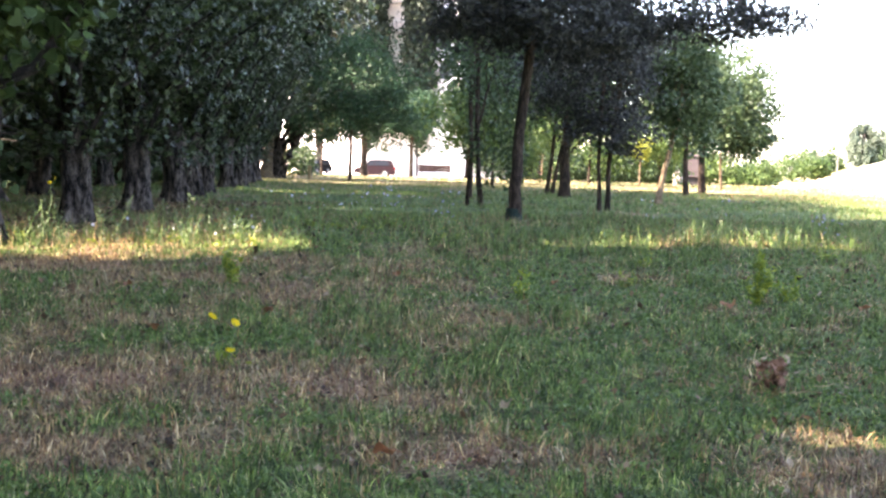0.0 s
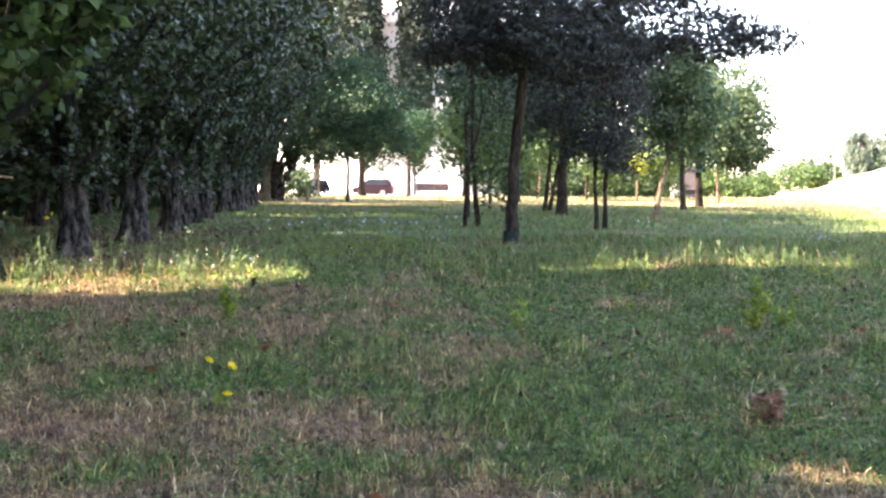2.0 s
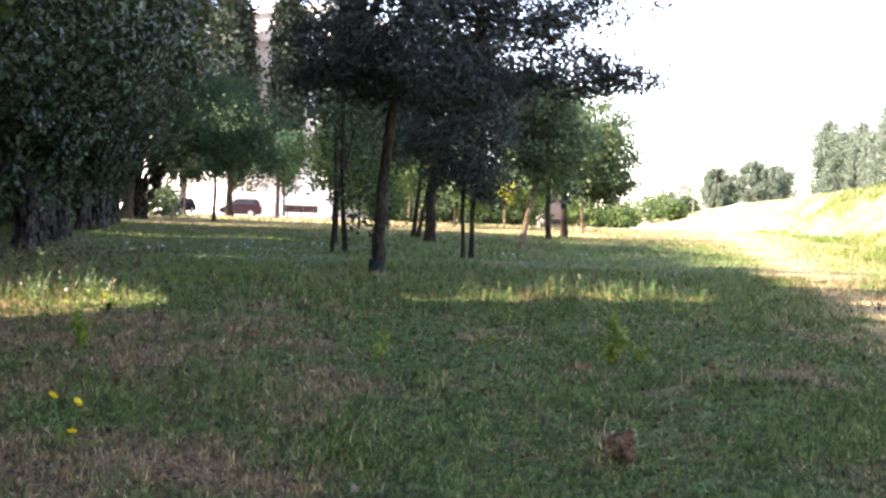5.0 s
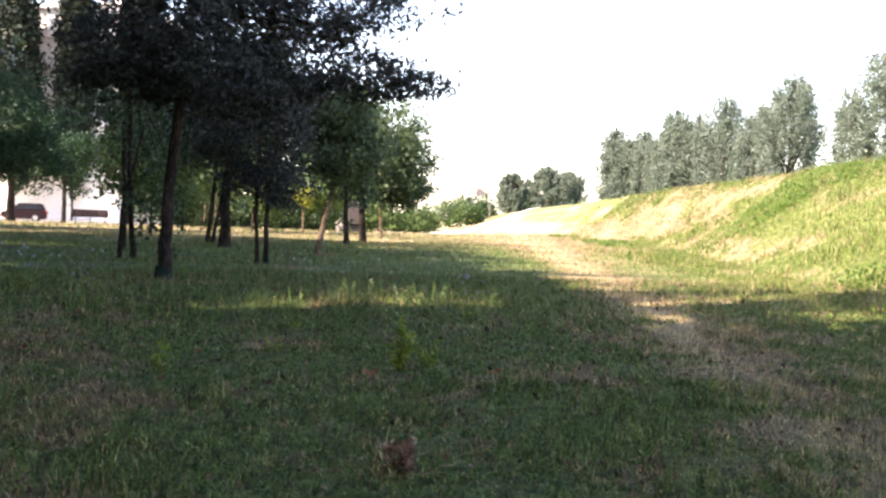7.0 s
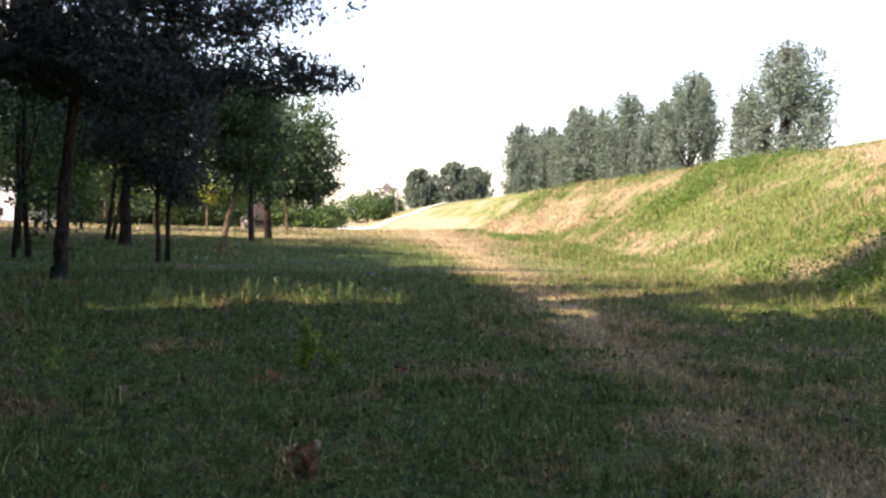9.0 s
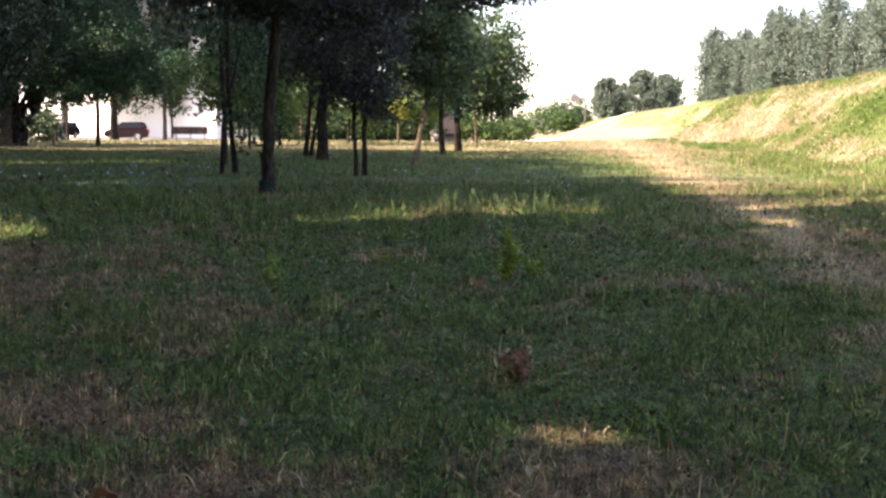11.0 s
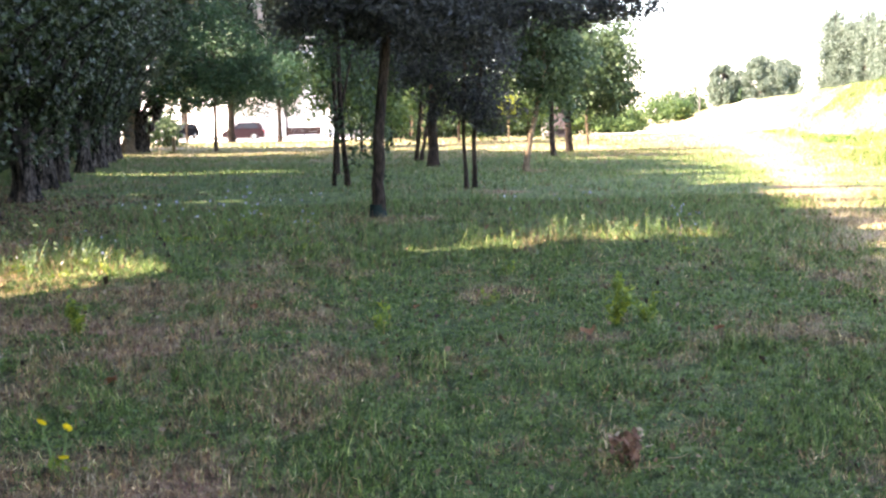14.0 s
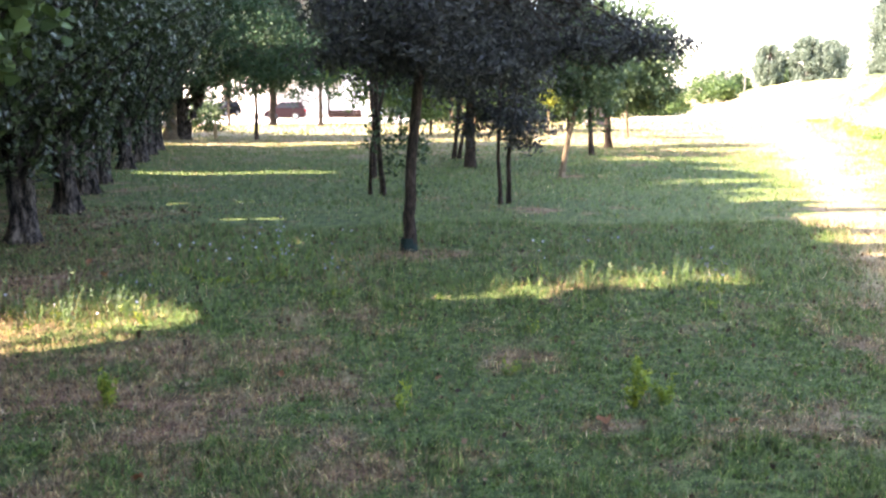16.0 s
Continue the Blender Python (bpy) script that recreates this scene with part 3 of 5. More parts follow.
def tufted(rng, n, y0, y1, half, blades, spread, power=1.0):
    """Like sow, in tufts."""
    x, y = sow(rng, n, y0, y1, half, power)
    x, y = np.repeat(x, blades), np.repeat(y, blades)
    return x + rng.normal(0, spread, len(x)), y + rng.normal(0, spread, len(x))


grng = np.random.default_rng(42)
x, y = sow(grng, 110000, 0.9, 5.8, 0.6, 0.75)
x2, y2 = tufted(grng, 6000, 0.9, 5.8, 0.6, 15, 0.017, 0.75)
clump = np.concatenate([np.zeros(len(x)), np.ones(len(x2))])
x, y = np.concatenate([x, x2]), np.concatenate([y, y2])
d = dry_at(x, y)
h = grng.gamma(6, 0.0044, len(x)) * (1.25 - 0.6 * d) * (1 + 0.5 * clump) * np.clip(1 + 0.4 * waves(x, y, 9.0, 41), 0.35, 1.9)
w = grng.uniform(0.0025, 0.0058, len(x))
near = (y < 3.6) | (clump > 0.5)
tagged(new("lawn_grass", grass_mesh("lawn_grass", grng, x[near], y[near], h[near] + 0.010, w[near], 1.9)), "short patchy green and straw-dry grass", "grass", kind="stuff")
tagged(new("lawn_sward", grass_mesh("lawn_sward", grng, x[~near], y[~near], h[~near] + 0.010, w[~near] * 1.2, 1.9, 0.0, True)), "fine short grass between the lawn tufts", "grass", kind="stuff")
# low broad-leaved herbs among the grass
x, y = tufted(grng, 7000, 1.0, 9.0, 0.6, 13, 0.022, 0.85)
keep = dry_at(x, y) + 0.25 * grng.random(len(x)) < 0.5
x, y = x[keep], y[keep]
hp = np.stack([x, y, ground_z(x, y) + 0.012 + 0.03 * grng.random(len(x))], -1)
tagged(new("low_herbs", leaf_mesh("low_herbs", grng, hp, grng.uniform(0.008, 0.015, len(x)) * (1 + 0.12 * np.clip(y - 2, 0, 8)), M_HERB_LEAF, KITE, 0.0)), "small green herb leaves in the lawn", "herbs", kind="stuff")
x, y = sow(grng, 150000, 0.9, 8.4, 0.6, 0.8)
keep = dry_at(x, y) + 0.12 * waves(x, y, 8.0, 44) + 0.1 * grng.random(len(x)) > 0.40
x, y = x[keep], y[keep]
tagged(new("dead_thatch", grass_mesh("dead_thatch", grng, x, y, grng.uniform(0.025, 0.08, len(x)), grng.uniform(0.0022, 0.005, len(x)), 4.0, 0.6)), "flat brown and straw-coloured dead grass", "thatch", kind="stuff")
# crumbled leaf litter and clover leaves scattered through the turf
x, y = sow(grng, 16000, 1.2, 13.5, 0.8, 0.9)
x2 = grng.normal(-3.4, 0.9, 5000)
y2 = 8.8 + 8 * grng.random(5000)
x, y = np.concatenate([x, x2 - 0.16 * (y2 - 9)]), np.concatenate([y, y2])
hp = np.stack([x, y, ground_z(x, y) + 0.012 + 0.035 * grng.random(len(x))], -1)
tagged(new("leaf_litter", leaf_mesh("leaf_litter", grng, hp, grng.gamma(4, 0.0032, len(x)) * (1 + 0.09 * np.clip(y - 2, 0, 12)), M_LITTER, KITE, 0.0)), "crumbled brown and grey leaf litter in the turf", "litter", kind="stuff")
x, y = sow(grng, 110000, 5.6, 14, 1.0, 0.8)
x2, y2 = tufted(grng, 5500, 5.6, 14, 1.0, 12, 0.035, 0.8)
few = len(x)
x, y = np.concatenate([x, x2]), np.concatenate([y, y2])
tall = smooth01((y - 7.6 + 0.6 * waves(x, y, 1.5, 21)) / 2.4) * smooth01((x + 4.5) / 1.5)
h = grng.gamma(4, 0.0085, len(x)) * (1 + 0.35 * tall) * np.clip(1 + 0.4 * waves(x, y, 5.0, 42), 0.4, 2) * (1.1 - 0.5 * dry_at(x, y))
w = grng.uniform(0.004, 0.008, len(x))
tagged(new("meadow_grass", grass_mesh("meadow_grass", grng, x[few:], y[few:], h[few:] + 0.02, w[few:], 1.5)), "tufts of uncut green meadow grass under the trees", "grass", kind="stuff")
tagged(new("meadow_sward", grass_mesh("meadow_sward", grng, x[:few], y[:few], h[:few] + 0.02, w[:few] * 1.2, 1.5, 0.0, True)), "thin green grass between the meadow tufts", "grass", kind="stuff")
x, y = sow(grng, 150000, 14, 45, 1.5, 0.7)
x2, y2 = tufted(grng, 6000, 14, 45, 1.5, 10, 0.09, 0.8)
x, y = np.concatenate([x, x2]), np.concatenate([y, y2])
h = grng.gamma(4, 0.010, len(x))
tagged(new("far_meadow_grass", grass_mesh("far_meadow_grass", grng, x, y, h + 0.03, grng.uniform(0.008, 0.018, len(x)) * (0.6 + 0.025 * y), 1.4, 0.0, True)), "uncut meadow grass, green in shade and dry in sun", "grass", kind="stuff")
x, y = sow(grng, 60000, 45, 95, 3, 1.0)
keep = y < 67
x, y = x[keep], y[keep]
tagged(new("edge_grass", grass_mesh("edge_grass", grng, x, y, grng.gamma(5, 0.016, len(x)) + 0.03, grng.uniform(0.03, 0.07, len(x)), 0.5, 0.0, True)), "sun-bleached grass near the kerb", "grass", kind="stuff")
y = 2 + 58 * grng.random(150000) ** 1.3
q = 4.2 + 8.5 * grng.random(150000)
x = (q + 0.2455 * y) / 0.969
tuft = waves(x, y, 1.3, 31)
h = grng.gamma(4, 0.011, len(x)) * (1 + 0.8 * np.clip(tuft, -0.6, 1.5) + 0.9 * np.clip(waves(x, y, 4.0, 32), 0, 1.5))
tagged(new("dyke_grass", grass_mesh("dyke_grass", grng, x, y, h + 0.02, 0.005 + 0.0007 * y + 0.006 * grng.random(len(x)), 0.9, 0.0, True)), "sunlit tufty grass on the dyke slope", "grass", kind="stuff")

# broad-leaved weed clumps on the dyke
y = 5 + 50 * grng.random(900) ** 1.2
q = 5.4 + 5.4 * grng.random(900)
x = (q + 0.2455 * y) / 0.969
keep = waves(x * 0.5, y * 0.5, 1.2, 35) + grng.normal(0, 0.4, 900) > 0.35
x, y = np.repeat(x[keep], 70), np.repeat(y[keep], 70)
x, y = x + grng.normal(0, 0.20, len(x)), y + grng.normal(0, 0.28, len(x))
hp = np.stack([x, y, ground_z(x, y) + 0.03 + 0.22 * grng.random(len(x)) ** 1.5], -1)
tagged(new("dyke_weeds", leaf_mesh("dyke_weeds", grng, hp, grng.uniform(0.05, 0.11, len(x)) * (0.7 + 0.012 * y), M_DYKE_WEED, LONG, -0.4)), "leafy green weed clumps on the sunlit dyke", "weeds", kind="stuff")

# single bleached blades standing out of the turf
x, y = sow(grng, 6000, 1.0, 11.0, 0.6, 0.8)
tagged(new("straw_blades", grass_mesh("straw_blades", grng, x, y, np.minimum(grng.gamma(5, 0.008, len(x)) + 0.02, 0.09), grng.uniform(0.003, 0.0055, len(x)), 1.6, 0.6)), "scattered bleached straw blades in the turf", "grass", kind="stuff")

# tall flowering stalks in the unmown belt
x = np.concatenate([grng.uniform(-4.2, 4.2, 1500), grng.normal(-2.9, 0.9, 1300), grng.normal(1.8, 1.0, 900)])
y = np.concatenate([9.3 + 0.18 * x[:1500] + grng.normal(0, 0.75, 1500), 8.72 + 0.10 * (x[1500:2800] + 3.0) + grng.normal(0, 0.24, 1300), 9.15 + 0.26 * x[2800:] + grng.normal(0, 0.22, 900)])
tagged(new("tall_grass", grass_mesh("tall_grass", grng, x, y, grng.uniform(0.06, 0.22, len(x)), grng.uniform(0.004, 0.007, len(x)), 1.3)), "tall arching grass stalks in the unmown belt", "grass", kind="stuff")


# ---- trees ----
def tree(name, x, y, label, group="", seed=0):
    return thing(name, pose(x, y, gz(x, y)), label, "tree", group), np.random.default_rng(seed)


def wood(name, parent, paths, material, sides=8, label="", rugged=0.0):
    v, f = tubes(paths, sides, rugged, len(paths))
    return part(name, raw_mesh(name, v, f, material), material, parent, label)


def flared(rng, pts, r, flare=1.5, knots=11, crook=0.12):
    """A trunk line with a root flare and slight crookedness. pts: a few places from foot to top."""
    pts = np.array(pts, float)
    t = np.linspace(0, len(pts) - 1, knots)
    p = np.stack([np.interp(t, range(len(pts)), pts[:, i]) for i in range(3)], -1)
    p[1:-1, :2] += rng.normal(0, r * crook * 11 / knots, (knots - 2, 2))
    u = np.linspace(0, 1, knots)
    rad = r * (1 - 0.35 * u) * (1 + (flare - 1) * np.exp(-u * 14))
    p[0, 2] -= 0.12
    return p, rad


def sprays(rng, roots, heads, lengths, each, loose=0.03):
    """Leaf places strung along short shoots. heads: directions; each: leaves on a shoot."""
    n = len(roots)
    heads = heads / (np.linalg.norm(heads, axis=1)[:, None] + 1e-9)
    t = (np.arange(each)[None, :] + rng.random((n, each))) / each
    p = roots[:, None] + heads[:, None] * (t * lengths[:, None])[:, :, None]
    p[:, :, 2] -= 0.12 * (t * t) * lengths[:, None]
    return (p + rng.normal(0, loose, p.shape)).reshape(-1, 3)


def poplar_trunk(rng, r, fork):
    """Short gnarled bole: buttressed foot, bulges and a swollen head where the limbs part."""
    z = np.concatenate([np.linspace(-0.12, 0.35, 8), np.linspace(0.42, fork + 0.35, 13)])
    lean = rng.normal(0, 0.05, 2)
    c = np.stack([lean[0] * z + 0.03 * np.sin(z * 4 + 1), lean[1] * z, z], -1)
    rad = r * (0.92 + 0.5 * np.exp(-np.clip(z, 0, 9) / 0.14) + 0.22 * np.exp(-((z - fork) / 0.25) ** 2))
    sides = 30
    ang = np.linspace(0, 2 * np.pi, sides, endpoint=False)
    ph = rng.uniform(0, 6.28, 5)
    rib = 0.16 * np.sin(5 * ang + ph[0])[None] * np.exp(-np.clip(z, 0, 9) / 0.3)[:, None] + 0.07 * np.sin(3 * ang + ph[1])[None] * np.ones((len(z), 1))
    rib = rib + 0.05 * np.sin(9 * ang[None] + 6 * z[:, None] + ph[2]) + 0.05 * np.sin(7 * z[:, None] + 2 * ang[None] + ph[3]) + rng.normal(0, 0.022, (len(z), sides)) + rng.normal(0, 0.035, (1, sides))
    rr = rad[:, None] * (1 + rib)
    v = np.stack([c[:, 0:1] + rr * np.cos(ang), c[:, 1:2] + rr * np.sin(ang), c[:, 2:3] + 0 * rr], -1)
    i, j = np.meshgrid(np.arange(len(z) - 1), np.arange(sides), indexing="ij")
    f = np.stack([i * sides + j, i * sides + (j + 1) % sides, (i + 1) * sides + (j + 1) % sides, (i + 1) * sides + j], -1).reshape(-1, 4)
    return v.reshape(-1, 3), f


def poplar(name, x, y, seed, height, radius, fork, leaf, shape, label, trunk_r=0.17, shoots=40, each=12, group="poplar row", shift=(0.0, 0.0), leaves=None, core=3600, bulk=1.0, n_branch=76, skirt=30, spread=1.05, hang=0.5, stout=0.2):
    """Poplar with a short gnarled bole; steep limbs part low and fan out into a crown that widens upward."""
    ob, rng = tree(name, x, y, label, group, seed)
    v, f = poplar_trunk(rng, trunk_r, fork)
    part("trunk", raw_mesh("trunk", v, f, M_POPLAR_BARK), M_POPLAR_BARK, ob)
    lead = flared(rng, [(0, 0, fork), (rng.normal(0, 0.1), rng.normal(0, 0.1), height * 0.5), (0, 0, height * 0.93)], trunk_r * 0.5, 1.0, 16)
    limbs, pts, sz = [lead], [], []
    off = np.array([*shift, 0.0])
    count = 9
    for i in range(count):
        a = 2.4 * i + rng.normal(0, 0.25)
        out = np.array([math.cos(a), math.sin(a), 0.0])
        z0, z1 = fork + rng.uniform(-0.2, 0.3), fork + rng.uniform(1.5, 3.6)
        reach = radius * rng.uniform(0.55, 1.08)
        t = np.linspace(0, 1, 8)
        line = out * (trunk_r * 0.5 + reach * t ** spread)[:, None] + off * t[:, None] + np.array([0, 0, 1.0]) * (z0 + (z1 - z0) * t)[:, None]
        line[1:] += rng.normal(0, 0.025, (7, 3))
        limbs.append((line, trunk_r * stout * (1 - 0.85 * t) + 0.004))
        u = 0.07 + 0.95 * rng.random(shoots) ** 0.85
        root = np.stack([np.interp(u, t, line[:, k]) for k in range(3)], -1) + rng.normal(0, 0.05, (shoots, 3)) * (0.5 + u)[:, None]
        head = out * 0.6 + np.array([0, 0, 0.9]) + rng.normal(0, 0.34, (shoots, 3))
        p = sprays(rng, root, head, rng.uniform(0.2, 0.46, shoots), each)
        pts.append(p)
        sz.append(leaf * rng.uniform(0.6, 1.25, len(p)))
    # short leafy shoots that stand off the bole and its head
    a = rng.uniform(0, 6.28, skirt)
    root = np.stack([np.cos(a) * trunk_r, np.sin(a) * trunk_r, fork + rng.uniform(-0.3, 0.35, skirt)], -1)
    head = np.stack([np.cos(a), np.sin(a), rng.uniform(-0.35, 1.2, skirt)], -1)
    p = sprays(rng, root, head, rng.uniform(0.2, hang, skirt), each + 2, 0.035)
    pts.append(p)
    sz.append(leaf * rng.uniform(0.6, 1.15, len(p)))
    for k in range(0, skirt, 2):
        limbs.append(limb_path(rng, root[k], root[k] + head[k] / np.linalg.norm(head[k]) * 0.3, 0.010, 0.004, 4, 0.05))
    # upper crown
    for i in range(n_branch):
        z0 = 3.6 + (height - 4.2) * rng.random()
        a = rng.uniform(0, 2 * np.pi)
        up = z0 / height
        reach = radius * (0.75 + 0.45 * rng.random()) * (1.0 if up < 0.6 else (1.25 - up) / 0.65) * 1.15
        end = np.array([math.cos(a) * reach + shift[0], math.sin(a) * reach + shift[1], z0 + rng.uniform(0.45, 1.6) * reach])
        m = 54 if bulk < 1.5 else 24
        t = 0.2 + 0.85 * rng.random(m) ** 0.6
        p = np.array([0, 0, z0]) + (end - np.array([0, 0, z0])) * t[:, None] + rng.normal(0, 1, (m, 3)) * (0.13, 0.13, 0.16)
        pts.append(p)
        s = leaf * rng.uniform(0.65, 1.25, m)
        sz.append(np.where(p[:, 2] < 5.0, s, np.maximum(s, bulk * rng.uniform(0.2, 0.36, m))))
    # shaded inner foliage
    m = core
    zc = fork + 0.25 + (height - fork - 1.0) * rng.random(m) ** 1.25
    cone = radius * (0.08 + 0.62 * smooth01((zc - fork - 0.5) / 2.8)) * np.clip((1.15 - zc / height) * 1.6, 0.15, 1)
    rr, aa = cone * np.sqrt(rng.random(m)), rng.uniform(0, 6.28, m)
    pts.append(np.stack([rr * np.cos(aa) + shift[0] * 0.6, rr * np.sin(aa) + shift[1] * 0.6, zc], -1))
    sz.append(np.where(zc < 4.0, leaf * rng.uniform(0.7, 1.3, m), bulk * rng.uniform(0.3, 0.5, m)))
    wood("limb", ob, limbs, M_SHADED_LIMB_BARK, 7)
    part("crown", leaf_mesh("crown", rng, np.concatenate(pts), np.concatenate(sz), leaves or M_POPLAR_LEAF, shape, 0.5), None, ob)
    return ob


POP_LABEL = "tall poplar with rough grey bark and low leafy shoots"
near_pop = poplar("poplar_tree", -3.75, 6.2, 101, 11.3, 2.7, 0.85, 0.088, DELTOID, "tall poplar with broad fresh leaves hanging beside the lawn", 0.15, shoots=170, shift=(0.2, 0.1), leaves=M_NEAR_POPLAR, skirt=110, spread=0.42, hang=0.9)
poplar("poplar_tree", -4.2, 8.5, 106, 11.3, 1.2, 1.0, 0.085, KITE, "tall poplar with furrowed bark beside the sunlit grass belt", 0.15, stout=0.07, skirt=44, hang=0.6)
mid_pop = poplar("poplar_tree", -4.50, 12.95, 102, 11.4, 1.45, 0.95, 0.085, KITE, POP_LABEL, 0.162, shift=(0.5, 0.1), skirt=52, hang=0.62)
far_pop = poplar("poplar_tree", -5.09, 16.3, 103, 11.6, 1.55, 0.85, 0.09, KITE, POP_LABEL, 0.172, shift=(0.5, 0.0), skirt=52, hang=0.62)
# out-of-view model, there to cast shade
shade_pop = poplar("poplar_tree", -5.45, 6.8, 105, 11.6, 1.7, 1.0, 0.2, KITE, "unseen poplar shading the near grass with hanging leafy shoots", 0.17, shoots=34, each=8, core=4200, bulk=1.7)
ROW = [  # place, which model, turn, width, height
    (-0.55, -9.0, 3, 40, 1.05, 1.0), (-1.15, -6.1, 3, 130, 1.05, 1.0), (-1.75, -3.2, 3, 200, 1.05, 1.02), (-2.45, -0.1, 3, 300, 1.1, 0.92),
    (-3.1, 2.7, 1, 120, 1.1, 1.15), (-4.26, 10.55, 1, 250, 0.92, 0.92), (-5.67, 19.2, 2, 140, 1.0, 1.08),
    (-6.05, 21.4, 1, 80, 0.9, 1.18), (-6.75, 25.6, 2, 220, 0.95, 1.15), (-7.15, 28.4, 1, 20, 1.05, 1.25), (-7.6, 31.0, 2, 100, 1.0, 1.15), (-8.0, 33.7, 1, 190, 1.0, 1.0), (-9.4, 38.9, 2, 310, 0.9, 1.0),
    # unseen second row behind the first, added to block sun from the ground
    (-4.1, -1.7, 3, 15, 1.0, 0.95), (-4.6, 1.2, 3, 110, 1.0, 0.95), (-4.95, 4.05, 3, 260, 0.95, 0.95), (-5.5, 2.5, 3, 80, 0.9, 0.9), (-6.6, 6.9, 3, 100, 0.78, 1.54), (-6.2, 9.6, 3, 320, 0.95, 0.8),
    (-6.9, 12.3, 3, 60, 1.0, 0.85), (-7.3, 15.0, 3, 150, 1.05, 0.95), (-7.8, 17.8, 3, 240, 1.0, 0.95), (-8.3, 20.6, 3, 330, 1.05, 1.0), (-8.9, 23.5, 3, 40, 1.0, 1.0), (-9.5, 26.6, 3, 120, 1.05, 1.0), (-10.1, 29.8, 3, 210, 1.05, 1.0), (-6.9, 5.2, 3, 200, 0.95, 1.0)]
for px, py, which, turn, w, hh in ROW:
    m = Matrix.LocRotScale((px, py, gz(px, py)), Euler((0, 0, radians(turn if which == 3 else turn % 70 - 35))), (w, w, hh))
    c = copy_thing((near_pop, mid_pop, far_pop, shade_pop)[which], m)
    tagged(c, "unseen poplar shading the near grass with hanging leafy shoots" if py < 7 else POP_LABEL)
edge_pop = poplar("poplar_tree", -9.08, 42.0, 104, 12.5, 2.0, 1.25, 0.14, KITE, "leaning poplar with a pale sunlit double trunk", 0.24, shift=(0.9, 0.0), skirt=6)
wood("leaning_limb", edge_pop, [flared(np.random.default_rng(6), [(0.05, 0, 0.1), (0.45, 0, 1.0), (1.15, 0, 2.6), (1.6, 0, 4.5)], 0.2, 1.0)], M_POPLAR_BARK, 12)
# pale bark here stands in for sun on this trunk
wood("second_trunk", edge_pop, [flared(np.random.default_rng(5), [(-0.38, -0.3, 0), (-0.34, -0.25, 1.0), (-0.15, 0, 3.0)], 0.24, 1.8)], M_PALE_BARK, 14, "second trunk with its sunlight put into pale bark")


def grove_tree(name, x, y, stems, crowns, leaf, material, bark, label, seed, limbs=6, shape=KITE, group="young trees of the grove"):
    """Small tree. stems: (foot, bend, top, radius); crowns: (centre, radii, clumps, leaves each, spread, stem)."""
    ob, rng = tree(name, x, y, label, group, seed)
    tops = []
    for foot, bend, top, r in stems:
        wood("trunk" if len(stems) == 1 else "stem", ob, [flared(rng, [foot, bend, top], r, 1.35, 11, 0.07)], bark, 10)
        tops.append((foot, bend, top, r))
    pts = []
    for centre, radii, clumps, per, spread, k in crowns:
        p, c = blob_points(rng, centre, radii, clumps, per, spread)
        pts.append(p)
        foot, bend, top, r = tops[k]
        pick = c[rng.choice(len(c), min(limbs, len(c)), replace=False)]
        for e in pick:
            s = np.array(bend) * 0.4 + np.array(top) * 0.6 if rng.random() < 0.5 else np.array(top) * 0.95 + np.array(bend) * 0.05
            wood("limb", ob, [limb_path(rng, s, e, r * 0.3, r * 0.06, 7, 0.08, 0.05)], bark, 6)
    p = np.concatenate(pts)
    part("crown", leaf_mesh("crown", rng, p, leaf * rng.uniform(0.6, 1.3, len(p)), material, shape, 0.25), None, ob)
    return ob


# the dark oak in front
oak = grove_tree("oak_tree", 0.05, 11.35, [((0, 0, 0), (0.03, 0, 0.9), (0.34, 0.05, 3.9), 0.069)],
                 [((0.14, 0.1, 2.55), (0.78, 1.2, 0.8), 150, 62, (0.15, 0.15, 0.09), 0), ((2.05, 0.0, 2.12), (0.78, 0.5, 0.18), 44, 52, (0.12, 0.12, 0.05), 0),
                  ((1.6, 0.0, 2.82), (1.1, 0.8, 0.24), 88, 56, (0.12, 0.12, 0.07), 0), ((1.3, 0.3, 2.35), (0.6, 0.8, 0.28), 24, 54, (0.12, 0.12, 0.06), 0),
                  ((0.3, 0.1, 3.9), (1.2, 1.3, 1.0), 110, 56, (0.2, 0.2, 0.14), 0), ((-0.5, 0.1, 2.2), (0.4, 0.7, 0.38), 30, 56, (0.14, 0.14, 0.1), 0),
                  ((0.5, 0.1, 1.98), (1.05, 1.2, 0.24), 100, 64, (0.14, 0.14, 0.07), 0)],
                 0.076, M_OAK_LEAF, M_OAK_BARK, "dark oak with a bare reddish-brown trunk and wide low crown", 201, 6, LONG, "")
gb = bmesh.new()
bmesh.ops.create_cone(gb, cap_ends=False, segments=14, radius1=0.096, radius2=0.080, depth=0.13, matrix=Matrix.Translation((0.0, 0, 0.08)))
part("trunk_guard", gb, M_GUARD, oak, "dull green guard round the trunk foot", True)

grove_tree("young_tree", -0.50, 18.7, [((0, 0, 0), (-0.08, 0, 1.0), (-0.12, 0, 3.4), 0.05), ((-0.24, 0.2, 0), (-0.2, 0.1, 0.8), (0.12, 0.1, 2.2), 0.035)],
           [((0.3, 0, 0.9), (0.55, 0.5, 0.6), 34, 22, (0.09, 0.09, 0.08), 0), ((0.0, 0, 2.6), (0.7, 0.6, 0.9), 40, 34, (0.14, 0.14, 0.14), 0)],
           0.085, M_GROVE_LEAF, M_OAK_BARK, "thin young tree with two dark stems and sparse twigs", 202, 6)
